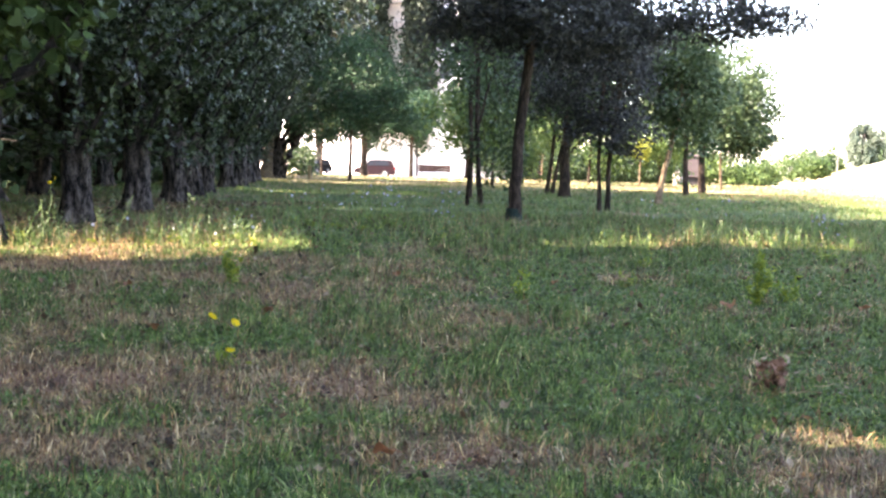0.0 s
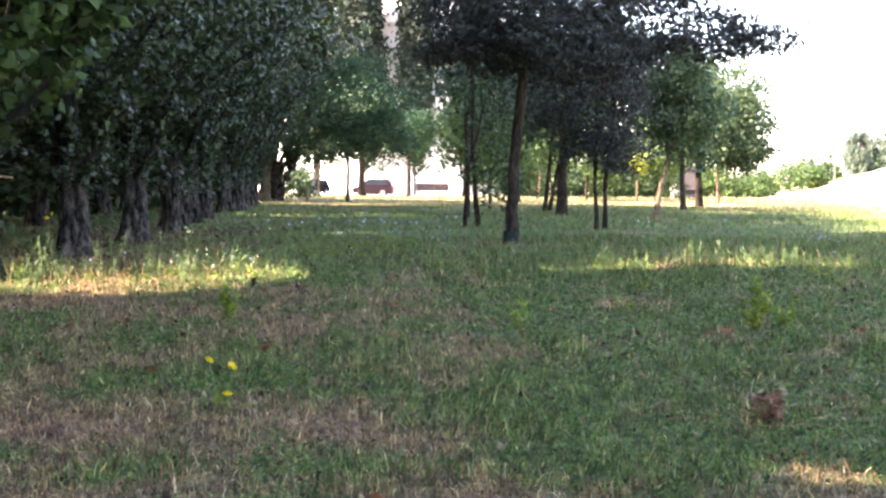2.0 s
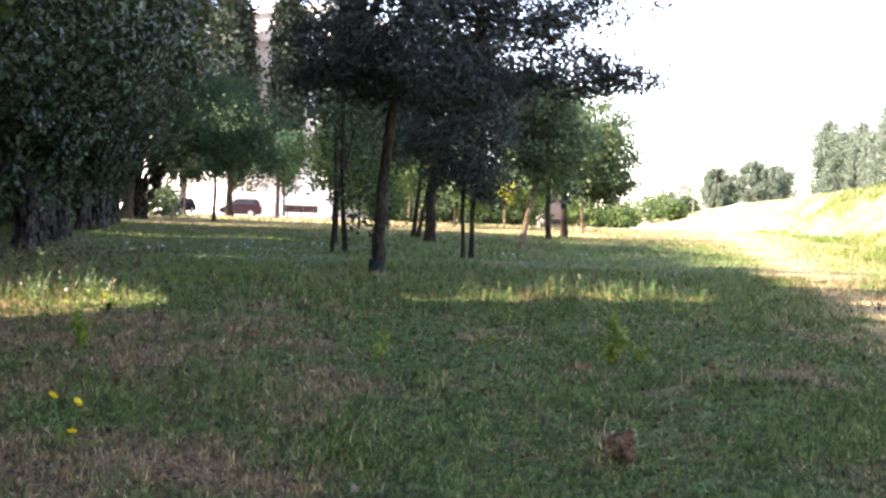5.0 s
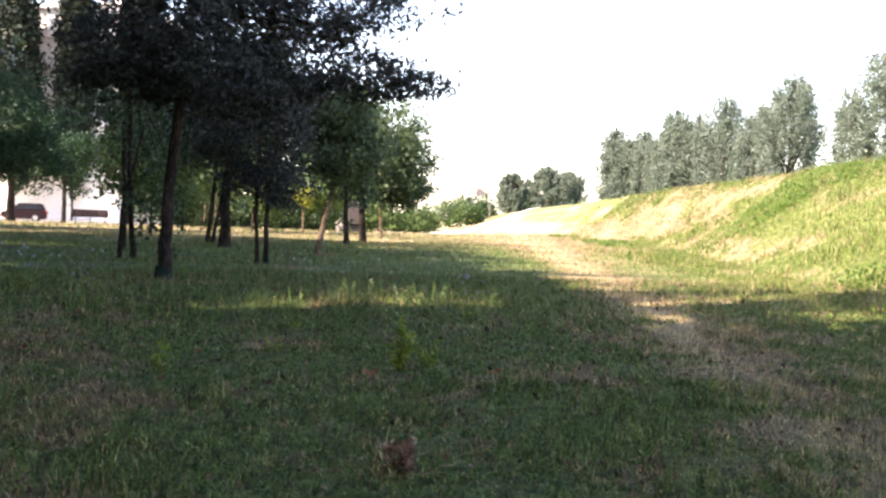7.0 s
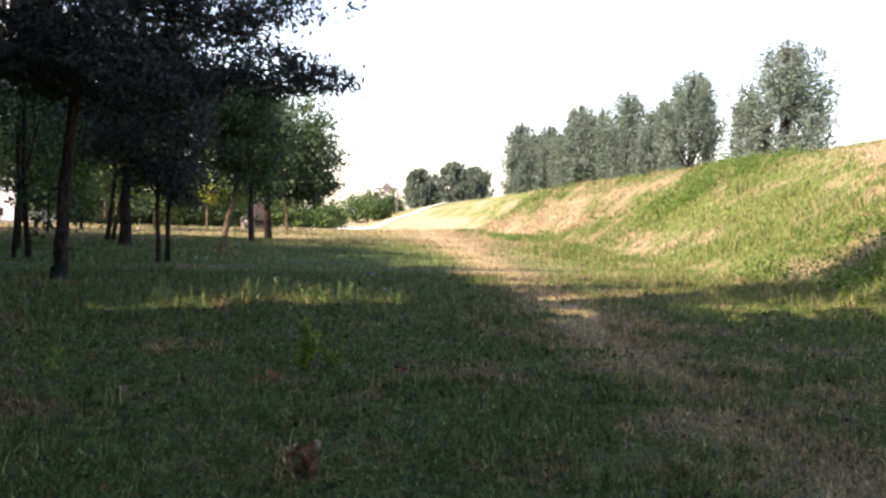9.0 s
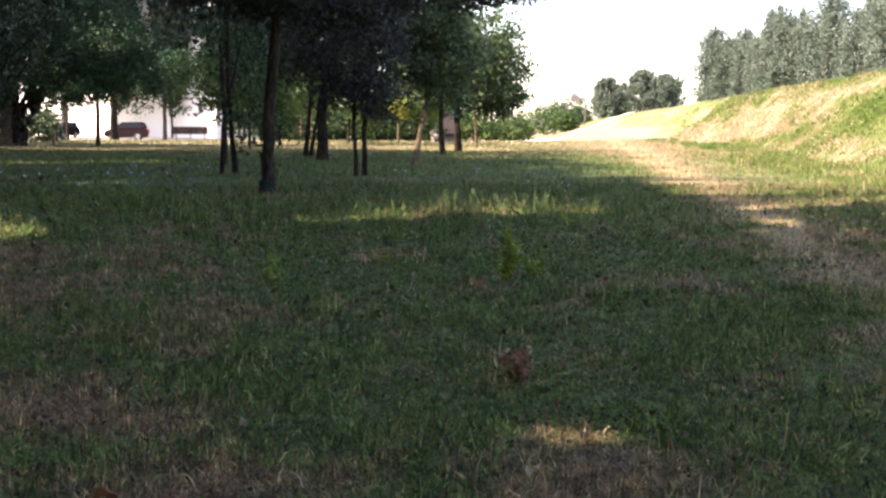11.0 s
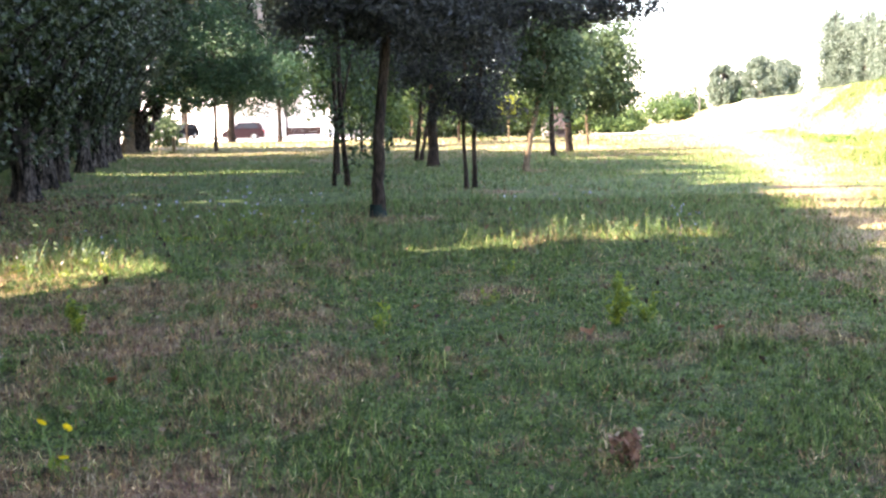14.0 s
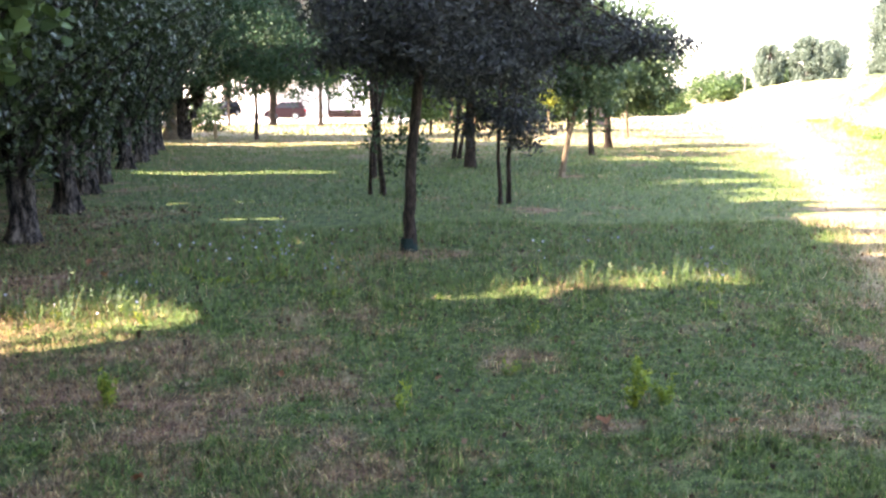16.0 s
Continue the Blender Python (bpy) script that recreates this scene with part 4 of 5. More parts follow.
grove_tree("young_tree", -0.83, 22.2, [((0, 0, 0), (0.02, 0, 1.0), (-0.05, 0, 3.0), 0.06)],
           [((0.42, 0, 2.6), (0.8, 0.9, 1.15), 55, 36, (0.13, 0.13, 0.14), 0)], 0.10, M_GROVE_LEAF, M_OAK_BARK, "slim young tree behind the thin stems", 203)
grove_tree("young_tree", 1.33, 16.4, [((0, 0, 0), (-0.03, 0, 0.7), (0.0, 0, 2.2), 0.034), ((0.13, 0.1, 0), (0.12, 0.05, 0.7), (0.28, 0, 2.1), 0.04)],
           [((-0.08, 0, 1.95), (0.92, 0.7, 0.78), 140, 50, (0.13, 0.13, 0.11), 0), ((0.15, 0, 1.2), (0.68, 0.5, 0.28), 40, 40, (0.1, 0.1, 0.08), 1), ((0.2, 0.2, 2.7), (0.72, 0.7, 0.6), 110, 46, (0.14, 0.14, 0.12), 0)],
           0.088, M_OAK_LEAF, M_OAK_BARK, "young dark-leaved tree with a pair of thin stems and drooping boughs", 204, 5, LONG)
grove_tree("young_tree", 1.23, 25.0, [((0, 0, 0), (-0.02, 0, 1.0), (0.15, 0, 3.2), 0.13)],
           [((0.0, 0, 3.0), (1.7, 1.4, 1.5), 200, 42, (0.2, 0.2, 0.16), 0)], 0.115, M_GROVE_LEAF, M_OAK_BARK, "sturdy dark-trunked tree in the middle of the grove", 205, 6)
grove_tree("young_tree", 0.92, 27.8, [((0, 0, 0), (0.1, 0, 0.9), (0.25, 0, 2.6), 0.06), ((0.12, 0, 0), (0.35, 0, 1.2), (0.7, 0, 2.6), 0.05)],
           [((0.2, 0, 2.8), (1.2, 1.1, 1.1), 70, 40, (0.2, 0.2, 0.16), 0)], 0.12, M_GROVE_LEAF, M_OAK_BARK, "young tree with two slanting dark stems", 206, 5)
grove_tree("young_tree", 2.95, 22.2, [((0, 0, 0), (0.14, 0, 0.75), (0.42, 0, 2.1), 0.066)],
           [((0.35, 0, 2.25), (0.95, 0.9, 0.85), 115, 46, (0.16, 0.16, 0.13), 0), ((0.1, 0.2, 2.95), (0.9, 0.9, 0.62), 90, 40, (0.16, 0.16, 0.13), 0)],
           0.10, M_GROVE_LEAF, M_PALE_BARK, "leaning young tree with a pale bare trunk", 207, 5)
grove_tree("young_tree", 4.55, 28.7, [((0, 0, 0), (-0.05, 0, 0.8), (-0.05, 0, 2.6), 0.075)],
           [((0.0, 0, 2.6), (1.25, 1.1, 1.1), 140, 44, (0.18, 0.18, 0.14), 0)], 0.115, M_GROVE_LEAF, M_OAK_BARK, "young tree with a slim dark trunk", 208, 5)
grove_tree("young_tree", 5.75, 33.2, [((0, 0, 0), (-0.06, 0, 0.9), (0.0, 0, 3.0), 0.115)],
           [((0.45, 0, 2.75), (1.75, 1.5, 1.35), 220, 46, (0.22, 0.22, 0.16), 0), ((1.2, 0, 1.7), (1.0, 0.9, 0.45), 70, 44, (0.16, 0.16, 0.1), 0)],
           0.125, M_GROVE_LEAF, M_OAK_BARK, "broad leafy tree at the sunny edge of the grove", 209, 6)
grove_tree("young_tree", 7.45, 39.3, [((0, 0, 0), (-0.05, 0, 0.9), (-0.05, 0, 2.4), 0.055)],
           [((-0.1, 0, 2.5), (1.3, 1.1, 1.0), 125, 42, (0.2, 0.2, 0.15), 0)], 0.13, M_GROVE_LEAF, M_PALE_BARK, "thin-trunked young tree at the grove's end", 210, 5)

# lighter trees behind
grove_tree("chestnut_tree", -6.0, 40.4, [((0, 0, 0), (0.02, 0, 1.5), (0.05, 0, 4.2), 0.075)],
           [((0.3, 0, 3.75), (2.2, 2.0, 1.55), 190, 44, (0.26, 0.26, 0.14), 0), ((-0.9, 0, 2.15), (1.5, 1.2, 0.75), 80, 40, (0.22, 0.22, 0.12), 0), ((1.5, 0, 2.6), (1.2, 1.1, 0.9), 70, 42, (0.24, 0.24, 0.12), 0)],
           0.16, M_CHESTNUT_LEAF, M_OAK_BARK, "round-crowned green tree with a thin straight trunk", 211, 6, LONG, "trees by the car park")
BACK = [(-0.62, 36.0, 2.4, 1.65, 0.05, M_LIGHT_LEAF, "light green tree with an airy crown"), (0.4, 44.0, 2.4, 1.9, 0.06, M_LIGHT_LEAF, "light green tree behind the grove"),
        (3.4, 48.0, 2.6, 2.1, 0.07, M_LIGHT_LEAF, "fresh green tree behind the grove"), (6.3, 47.0, 2.1, 1.6, 0.06, M_LIGHT_LEAF, "small fresh green tree behind the grove"),
        (-5.55, 60.0, 3.4, 1.7, 0.13, M_CHESTNUT_LEAF, "green tree with a straight trunk by the bench"), (-8.6, 63.0, 4.2, 2.6, 0.22, M_GROVE_LEAF, "thick-trunked tree beside the parked car"),
        (-10.9, 62.0, 4.3, 2.0, 0.08, M_GROVE_LEAF, "leafy low-branched tree near the parked cars"), (-2.6, 64.0, 3.4, 1.9, 0.16, M_GROVE_LEAF, "reddish-trunked tree beside the bench"),
        (1.6, 62.0, 3.2, 2.3, 0.12, M_GROVE_LEAF, "green tree before the hedge")]
for i, (px, py, zc, r, tr, mat, lab) in enumerate(BACK):
    grove_tree("park_tree", px, py, [((0, 0, 0), (0.02, 0, 1.0), (0.05, 0, zc), tr)], [((0, 0, zc), (r, r, r * 0.8), 125, 40, (0.26, 0.26, 0.18), 0)],
               0.17, mat, M_OAK_BARK, lab, 230 + i, 5, KITE, "park trees behind the grove")
grove_tree("sapling", 5.12, 44.0, [((0, 0, 0), (0, 0, 0.6), (0.02, 0, 1.5), 0.04)], [((0.1, 0, 1.55), (0.34, 0.34, 0.3), 30, 30, (0.08, 0.08, 0.07), 0)], 0.12, M_YELLOW_LEAF, M_PALE_BARK,
           "yellow-leaved sapling on a pale stem", 250, 3, KITE, "saplings")
for i, (px, py) in enumerate(((1.45, 52.0), (2.0, 53.5), (2.5, 51.0))):
    grove_tree("sapling", px, py, [((0, 0, 0), (0, 0, 1.0), (0.02, 0, 2.6), 0.045)], [((0.0, 0, 2.6), (0.6, 0.6, 0.8), 20, 22, (0.14, 0.14, 0.12), 0)], 0.14, M_LIGHT_LEAF, M_PALE_BARK,
               "slim pale-stemmed sapling before the hedge", 255 + i, 3, KITE, "saplings")


# ---- shrubs and hedge ----
def shrub(name, x, y, rx, rz, material, label, group, seed, clumps=60, per=40, leaf=0.16, spread=0.24):
    rng = np.random.default_rng(seed)
    ob = thing(name, pose(x, y, gz(x, y)), label, "shrub", group)
    stems = [limb_path(rng, (rng.normal(0, 0.1), rng.normal(0, 0.1), -0.1), (rng.normal(0, rx * 0.5), rng.normal(0, rx * 0.5), rz * 1.2), 0.04, 0.012, 6, 0.06) for _ in range(6)]
    wood("stem", ob, stems, M_OAK_BARK, 6)
    p, _ = blob_points(rng, (0, 0, rz * 0.95), (rx, rx, rz), clumps, per, (spread, spread, spread * 0.8), 0.45)
    p = p[p[:, 2] > 0.02]
    part("foliage", leaf_mesh("foliage", rng, p, leaf * rng.uniform(0.6, 1.3, len(p)), material, KITE, 0.1), None, ob)
    return ob


hrng = np.random.default_rng(77)
for i in range(12):
    px = 1.0 + i * 1.75 + hrng.normal(0, 0.3)
    py = 88 + hrng.normal(0, 1.0) + max(0, px - 18) * 0.6
    rz = hrng.uniform(1.1, 1.6) * (0.75 if i in (10,) else 1)
    shrub("hedge_shrub", px, py, hrng.uniform(1.5, 2.1), rz, M_HEDGE_LEAF if i % 3 else M_LIGHT_LEAF, "dense bright green shrub in the far hedge", "far hedge", 300 + i, 70, 36, 0.26, 0.3)
for i in range(7):
    px, py = -0.2 + i * 1.75 + hrng.normal(0, 0.3), 70 + hrng.normal(0, 1.2)
    shrub("park_shrub", px, py, hrng.uniform(1.1, 1.5), hrng.uniform(0.9, 1.35), M_DARK_SHRUB, "dark green shrub behind the grove", "shrubs behind the grove", 370 + i, 60, 36, 0.22, 0.26)
shrub("park_shrub", -9.85, 50.0, 0.95, 0.75, M_GROVE_LEAF, "low leafy shrub beside the leaning poplar", "shrubs behind the grove", 380, 60, 36, 0.16, 0.2)
# tall shrubs added to darken the gaps between trunks and block low sun
for i in range(18):
    py = 1.0 + i * 2.6
    px = -3.63 - 0.17 * (py - 7.28) - (5.2 if py < 26 else 2.8) + hrng.normal(0, 0.4)
    shrub("undergrowth_shrub", px, py, hrng.uniform(1.8, 2.3), hrng.uniform(3.0, 3.9), M_DARK_SHRUB, "dense shrub added as dark backdrop behind the poplar row", "shrubs behind the poplars", 330 + i, 240, 19, 0.36, 0.3)


# ---- far poplars on and behind the dyke ----
def silver_poplar(x, y, height, radius, seed, label, n=150, material=M_FAR_POPLAR_LEAF, group="poplars beyond the dyke", leaf=0.26, bare=0.06):
    """Broad poplar: egg-shaped crown of steep plume-like boughs, a ragged pointed top, gaps between the plumes."""
    rng = np.random.default_rng(seed)
    ob = thing("poplar_tree", pose(x, y, gz(x, y)), label, "tree", group)
    boughs = [flared(rng, [(0, 0, 0), (0, 0, height * 0.5), (0, 0, height * 0.95)], 0.1 * radius)]
    pts = []
    for k in range(n):
        u = bare + (0.98 - bare) * rng.random() ** 0.9
        full = np.interp(u, [0, 0.2, 0.45, 0.7, 0.86, 0.95, 1.0], [0.6, 0.85, 1.0, 0.98, 0.76, 0.48, 0.15])
        a = rng.uniform(0, 2 * np.pi)
        side = 1 + 0.22 * math.sin(2 * a + seed) + 0.16 * math.sin(3 * a + 7 * u + seed)
        reach = radius * full * side * (0.45 + 0.55 * rng.random() ** 0.6)
        tip = np.array([math.cos(a) * reach, math.sin(a) * reach, u * height])
        root = np.array([tip[0] * 0.62, tip[1] * 0.62, max(0.3, u * height - (0.13 + 0.08 * rng.random()) * height)])
        m = 150
        t = rng.random(m)
        fat = 0.019 * height * (0.3 + 1.1 * np.sin(np.pi * np.clip(t, 0.05, 0.98)))
        pts.append(root + (tip - root) * t[:, None] + rng.normal(0, 1, (m, 3)) * fat[:, None] * np.array([1, 1, 1.6]))
        if k % 9 == 0:
            boughs.append(limb_path(rng, (0, 0, root[2] * 0.75), tip, height * 0.006, height * 0.002, 5, 0.04))
    t = rng.random(110)
    pts.append(np.stack([rng.normal(0, 1, 110) * 0.09 * radius * (1.2 - t), rng.normal(0, 1, 110) * 0.09 * radius * (1.2 - t), height * (0.92 + 0.08 * t)], -1))
    wood("trunk", ob, boughs, M_POPLAR_BARK, 6)
    p = np.concatenate(pts)
    part("crown", leaf_mesh("crown", rng, p, leaf * rng.uniform(0.6, 1.3, len(p)), material, KITE, -0.6), None, ob)
    return ob


def ahead(px, dist):
    """Ground place at that distance, by the bearing of the far row."""
    az = math.radians(22.02) + math.atan((px - 784) / 1916)
    return 0.22 + dist * math.sin(az), 0.34 + dist * math.cos(az)


FAR_ROW = [(1264, 85, 14.8, 4.3), (1206, 88, 11.4, 2.3), (1104, 105, 15.4, 3.6), (1054, 107, 12.8, 2.6), (992, 110, 13.9, 2.9), (948, 113, 12.6, 2.6), (912, 114, 13.0, 2.6), (884, 118, 10.8, 2.2),
           (857, 121, 11.1, 2.1), (832, 123, 9.8, 2.0), (808, 124, 10.6, 2.0), (729, 175, 8.1, 3.0), (692, 176, 7.7, 3.0), (631, 178, 6.5, 3.1)]
for i, (px, dist, hh, rr) in enumerate(FAR_ROW):
    fx, fy = ahead(px, dist)
    silver_poplar(fx, fy, hh, rr, 400 + i, "broad silvery poplar standing alone behind the dyke" if i == 0 else "silvery grey-green poplar behind the dyke", (300, 110, 270, 180)[min(i, 3)], leaf=0.2 if i < 11 else 0.28, bare=0.0)
for i, (px, py, hh, rr) in enumerate(((-15.3, 112, 25, 2.6), (-3.9, 113, 24, 3.0), (-20.2, 113, 25, 3.0), (-9.75, 112, 24, 0.95))):
    silver_poplar(px, py, hh, rr, 470 + i, "slender tall poplar far behind the grove", 170, M_DARK_POPLAR, "far poplars", 0.5, 0.3)
for i, (px, dist, rx, rz) in enumerate(((775, 165, 2.2, 1.4), (662, 190, 2.5, 1.6), (563, 190, 3.4, 2.4), (540, 185, 3.4, 2.5), (583, 200, 3.0, 2.0), (520, 175, 3.2, 2.4), (560, 150, 1.5, 1.4))):
    fx, fy = ahead(px, dist)
    shrub("far_shrub", fx, fy, rx, rz, M_HEDGE_LEAF if i > 3 else M_DARK_SHRUB, "brownish green shrub in the distance", "distant shrubs", 440 + i, 50, 34, 0.4, 0.4)


# ---- cars ----
def car(x, y, turn, paint, label, length=3.75):
    ob = thing("car", pose(x, y, gz(x, y) + 0.055, 0, 0, turn), label, "car", "parked cars")
    L, W, s = length / 2, 0.80, length / 3.75
    prof = [(-L, 0.32), (-L, 0.62), (-L + 0.12, 0.74), (-L + 0.95 * s, 0.90), (-L + 1.0 * s, 0.92), (L - 0.20, 0.94), (L - 0.04, 0.80), (L, 0.45), (L - 0.05, 0.24), (L - 0.42, 0.22),
            (L - 0.46, 0.40), (L - 0.62, 0.55), (L - 0.80, 0.58), (L - 0.98, 0.52), (L - 1.10, 0.36), (L - 1.12, 0.20), (-L + 1.15, 0.20), (-L + 1.12, 0.38), (-L + 0.98, 0.53), (-L + 0.80, 0.58),
            (-L + 0.62, 0.54), (-L + 0.48, 0.40), (-L + 0.44, 0.24)]
    bm = bmesh.new()
    a = [bm.verts.new((px, -W, pz)) for px, pz in prof]
    b = [bm.verts.new((px, W, pz)) for px, pz in prof]
    bm.faces.new(a)
    bm.faces.new(b[::-1])
    for i in range(len(prof)):
        j = (i + 1) % len(prof)
        bm.faces.new((a[i], b[i], b[j], a[j]))
    bmesh.ops.bevel(bm, geom=[e for e in bm.edges if abs(e.verts[0].co.y - e.verts[1].co.y) < 1e-4 and e.verts[0].co.z > 0.55 and e.verts[1].co.z > 0.55], offset=0.06, segments=2, affect="EDGES")
    part("body", bm, paint, ob, smooth=False)
    cab = bmesh.new()
    low = [(-L + 0.85 * s, 0.9), (L - 0.10, 0.9)]
    high = [(-L + 1.50 * s, 1.40), (L - 0.38, 1.41)]
    rows = [[(-1, *low[0]), (-1, *high[0]), (-1, *high[1]), (-1, *low[1])], [(1, *low[0]), (1, *high[0]), (1, *high[1]), (1, *low[1])]]
    vs = [[cab.verts.new((px, sgn * (W - (0.04 if pz < 1 else 0.17)), pz)) for sgn, px, pz in r] for r in rows]
    cab.faces.new(vs[0])
    cab.faces.new(vs[1][::-1])
    for i in range(4):
        j = (i + 1) % 4
        cab.faces.new((vs[0][i], vs[1][i], vs[1][j], vs[0][j]))
    bmesh.ops.bevel(cab, geom=list(cab.edges), offset=0.05, segments=2, affect="EDGES")
    part("cabin", cab, paint, ob)
    for sgn in (-1, 1):
        for x0, x1, t0, t1 in ((-L + 1.12 * s, -0.06, -L + 1.56 * s, -0.04), (0.02, L - 0.42, 0.03, L - 0.62)):
            wb = bmesh.new()
            q = [(x0, 0.96, 0.735), (x1, 0.96, 0.735), (t1, 1.33, 0.665), (t0, 1.33, 0.665)]
            f = [wb.verts.new((px, sgn * (py + 0.012), pz)) for px, pz, py in q]
            g = [wb.verts.new((px, sgn * (py - 0.02), pz)) for px, pz, py in q]
            wb.faces.new(f)
            wb.faces.new(g[::-1])
            for i in range(4):
                wb.faces.new((f[i], g[i], g[(i + 1) % 4], f[(i + 1) % 4]))
            part("side_window", wb, M_CARGLASS, ob)
        for wx in (-L + 0.80, L - 0.80):
            tb = bmesh.new()
            bmesh.ops.create_cone(tb, cap_ends=True, segments=20, radius1=0.29, radius2=0.29, depth=0.18, matrix=Matrix.Translation((wx, sgn * 0.72, 0.29)) @ Matrix.Rotation(math.pi / 2, 4, "X"))
            bmesh.ops.bevel(tb, geom=[e for e in tb.edges if len(e.link_faces) == 2 and max(len(fc.verts) for fc in e.link_faces) > 4], offset=0.03, segments=2, affect="EDGES")
            wh = part("wheel", tb, M_RUBBER, ob, smooth=True)
            rb = bmesh.new()
            bmesh.ops.create_cone(rb, cap_ends=True, segments=16, radius1=0.19, radius2=0.17, depth=0.03, matrix=Matrix.Translation((wx, sgn * 0.815, 0.29)) @ Matrix.Rotation(-sgn * math.pi / 2, 4, "X"))
            part("rim", rb, M_RIM, wh)
        part("headlight", box_bm(-L - 0.015, -L + 0.16, sgn * 0.62 - 0.13, sgn * 0.62 + 0.13, 0.56, 0.69, 0.03), M_LAMP, ob)
        part("tail_light", box_bm(L - 0.10, L + 0.012, sgn * 0.68 - 0.08, sgn * 0.68 + 0.08, 0.58, 0.84, 0.02), M_TAIL, ob)
    for nm, px0, pz0, px1, pz1 in (("windscreen", -L + 0.93 * s, 0.965, -L + 1.42 * s, 1.345), ("rear_window", L - 0.145, 0.97, L - 0.35, 1.335)):
        wb = bmesh.new()
        off = -0.014 if nm == "windscreen" else 0.014
        f = [wb.verts.new(c) for c in ((px0 + off, -0.66, pz0 + 0.012), (px0 + off, 0.66, pz0 + 0.012), (px1 + off, 0.57, pz1 + 0.012), (px1 + off, -0.57, pz1 + 0.012))]
        g = [wb.verts.new(v.co + Vector((-off * 2, 0, -0.02))) for v in f]
        wb.faces.new(f)
        wb.faces.new(g[::-1])
        for i in range(4):
            wb.faces.new((f[i], g[i], g[(i + 1) % 4], f[(i + 1) % 4]))
        part(nm, wb, M_CARGLASS, ob)
    return ob


car(-11.0, 87.5, 3, M_CAR_RED, "dark maroon hatchback parked on the pale forecourt", 3.3)
car(-18.9, 104.0, 70, M_CAR_DARK, "dark blue car parked farther back on the forecourt")
car(-0.9, 76.5, 182, M_CAR_GREY, "light grey car parked behind the young trees")


# ---- bench, bollard, wayside pillar, gantry ----
bench = thing("park_bench", pose(-4.65, 66.0, gz(-4.65, 66.0), 0, 0, 4), "reddish-brown wooden park bench with iron legs on the grass edge", "bench")
for i in range(4):
    part("seat_slat", box_bm(-0.98, 0.98, -0.28 + i * 0.125, -0.17 + i * 0.125, 0.43, 0.47, 0.006), M_BENCH_WOOD, bench)
for i in range(3):
    part("back_slat", box_bm(-0.98, 0.98, -0.36 - i * 0.012, -0.325 - i * 0.012, 0.475 + i * 0.13, 0.60 + i * 0.13, 0.006), M_BENCH_WOOD, bench)
for sx in (-0.82, 0.0, 0.82):
    lb = box_bm(sx - 0.025, sx + 0.025, -0.325, -0.28, -0.05, 0.88, 0.006)
    box_bm(sx - 0.025, sx + 0.025, 0.17, 0.22, -0.05, 0.43, 0.006, lb)
    box_bm(sx - 0.025, sx + 0.025, -0.30, 0.22, 0.385, 0.43, 0.006, lb)
    part("leg", lb, M_BENCH_METAL, bench)

bollard = thing("bollard", pose(-7.85, 42.2, gz(-7.85, 42.2)), "short weathered wooden post in the dry grass", "post")
bb = bmesh.new()
bmesh.ops.create_cone(bb, cap_ends=True, segments=12, radius1=0.075, radius2=0.068, depth=0.6, matrix=Matrix.Translation((0, 0, 0.22)))
part("shaft", bb, M_STALK, bollard, smooth=False)
bb = bmesh.new()
bmesh.ops.create_cone(bb, cap_ends=True, segments=12, radius1=0.068, radius2=0.03, depth=0.05, matrix=Matrix.Translation((0, 0, 0.545)))
part("cap", bb, M_STALK, bollard)

shrine = thing("wayside_pillar", pose(9.05, 55.2, gz(9.05, 55.2), 0, 0, -8), "greyish-pink stone pillar with dark foot and small pointed cap", "pillar")
part("foot", box_bm(-0.29, 0.29, -0.29, 0.29, -0.1, 0.5, 0.02), M_DARK_STONE, shrine, "dark recessed foot")
part("block", box_bm(-0.34, 0.34, -0.34, 0.34, 0.5, 1.45, 0.03), M_STONE, shrine)
part("ledge", box_bm(-0.39, 0.39, -0.39, 0.39, 0.46, 0.53, 0.015), M_STONE, shrine)
part("cornice", box_bm(-0.39, 0.39, -0.39, 0.39, 1.45, 1.52, 0.015), M_STONE, shrine)
cb = bmesh.new()
bmesh.ops.create_cone(cb, cap_ends=True, segments=4, radius1=0.48, radius2=0.08, depth=0.25, matrix=Matrix.Translation((0, 0, 1.645)) @ Matrix.Rotation(math.pi / 4, 4, "Z"))
part("roof", cb, M_STONE, shrine)
cb = bmesh.new()
bmesh.ops.create_icosphere(cb, subdivisions=2, radius=0.10, matrix=Matrix.Translation((0, 0, 1.84)))
part("finial", cb, M_STONE, shrine)

stone = thing("standing_stone", pose(8.2, 54.4, gz(8.2, 54.4), 0, 0, 20), "pale rough boulder set upright beside the pillar", "stone")
sb = bmesh.new()
bmesh.ops.create_icosphere(sb, subdivisions=3, radius=0.5)
srng = np.random.default_rng(19)
for v in sb.verts:
    k = 1 + 0.10 * math.sin(4 * v.co.x + 1) * math.cos(5 * v.co.z) + 0.05 * srng.normal()
    v.co = Vector((v.co.x * 0.58 * k, v.co.y * 0.5 * k, max(v.co.z, -0.42) * 0.95 * k + 0.36))
part("block", sb, M_PALE_STONE, stone)
gxp, gyp = ahead(575, 160)
gantry = thing("road_gantry", pose(gxp, gyp, gz(gxp, gyp), 0, 0, -16), "distant grey steel road gantry carrying sign boards", "gantry")
for sx in (-1.3, 1.35):
    part("post", box_bm(sx - 0.09, sx + 0.09, -0.07, 0.07, -0.2, 4.4, 0.02), M_STEEL, gantry)
part("beam", box_bm(-2.0, 1.45, -0.12, 0.12, 4.15, 4.4, 0.02), M_STEEL, gantry)
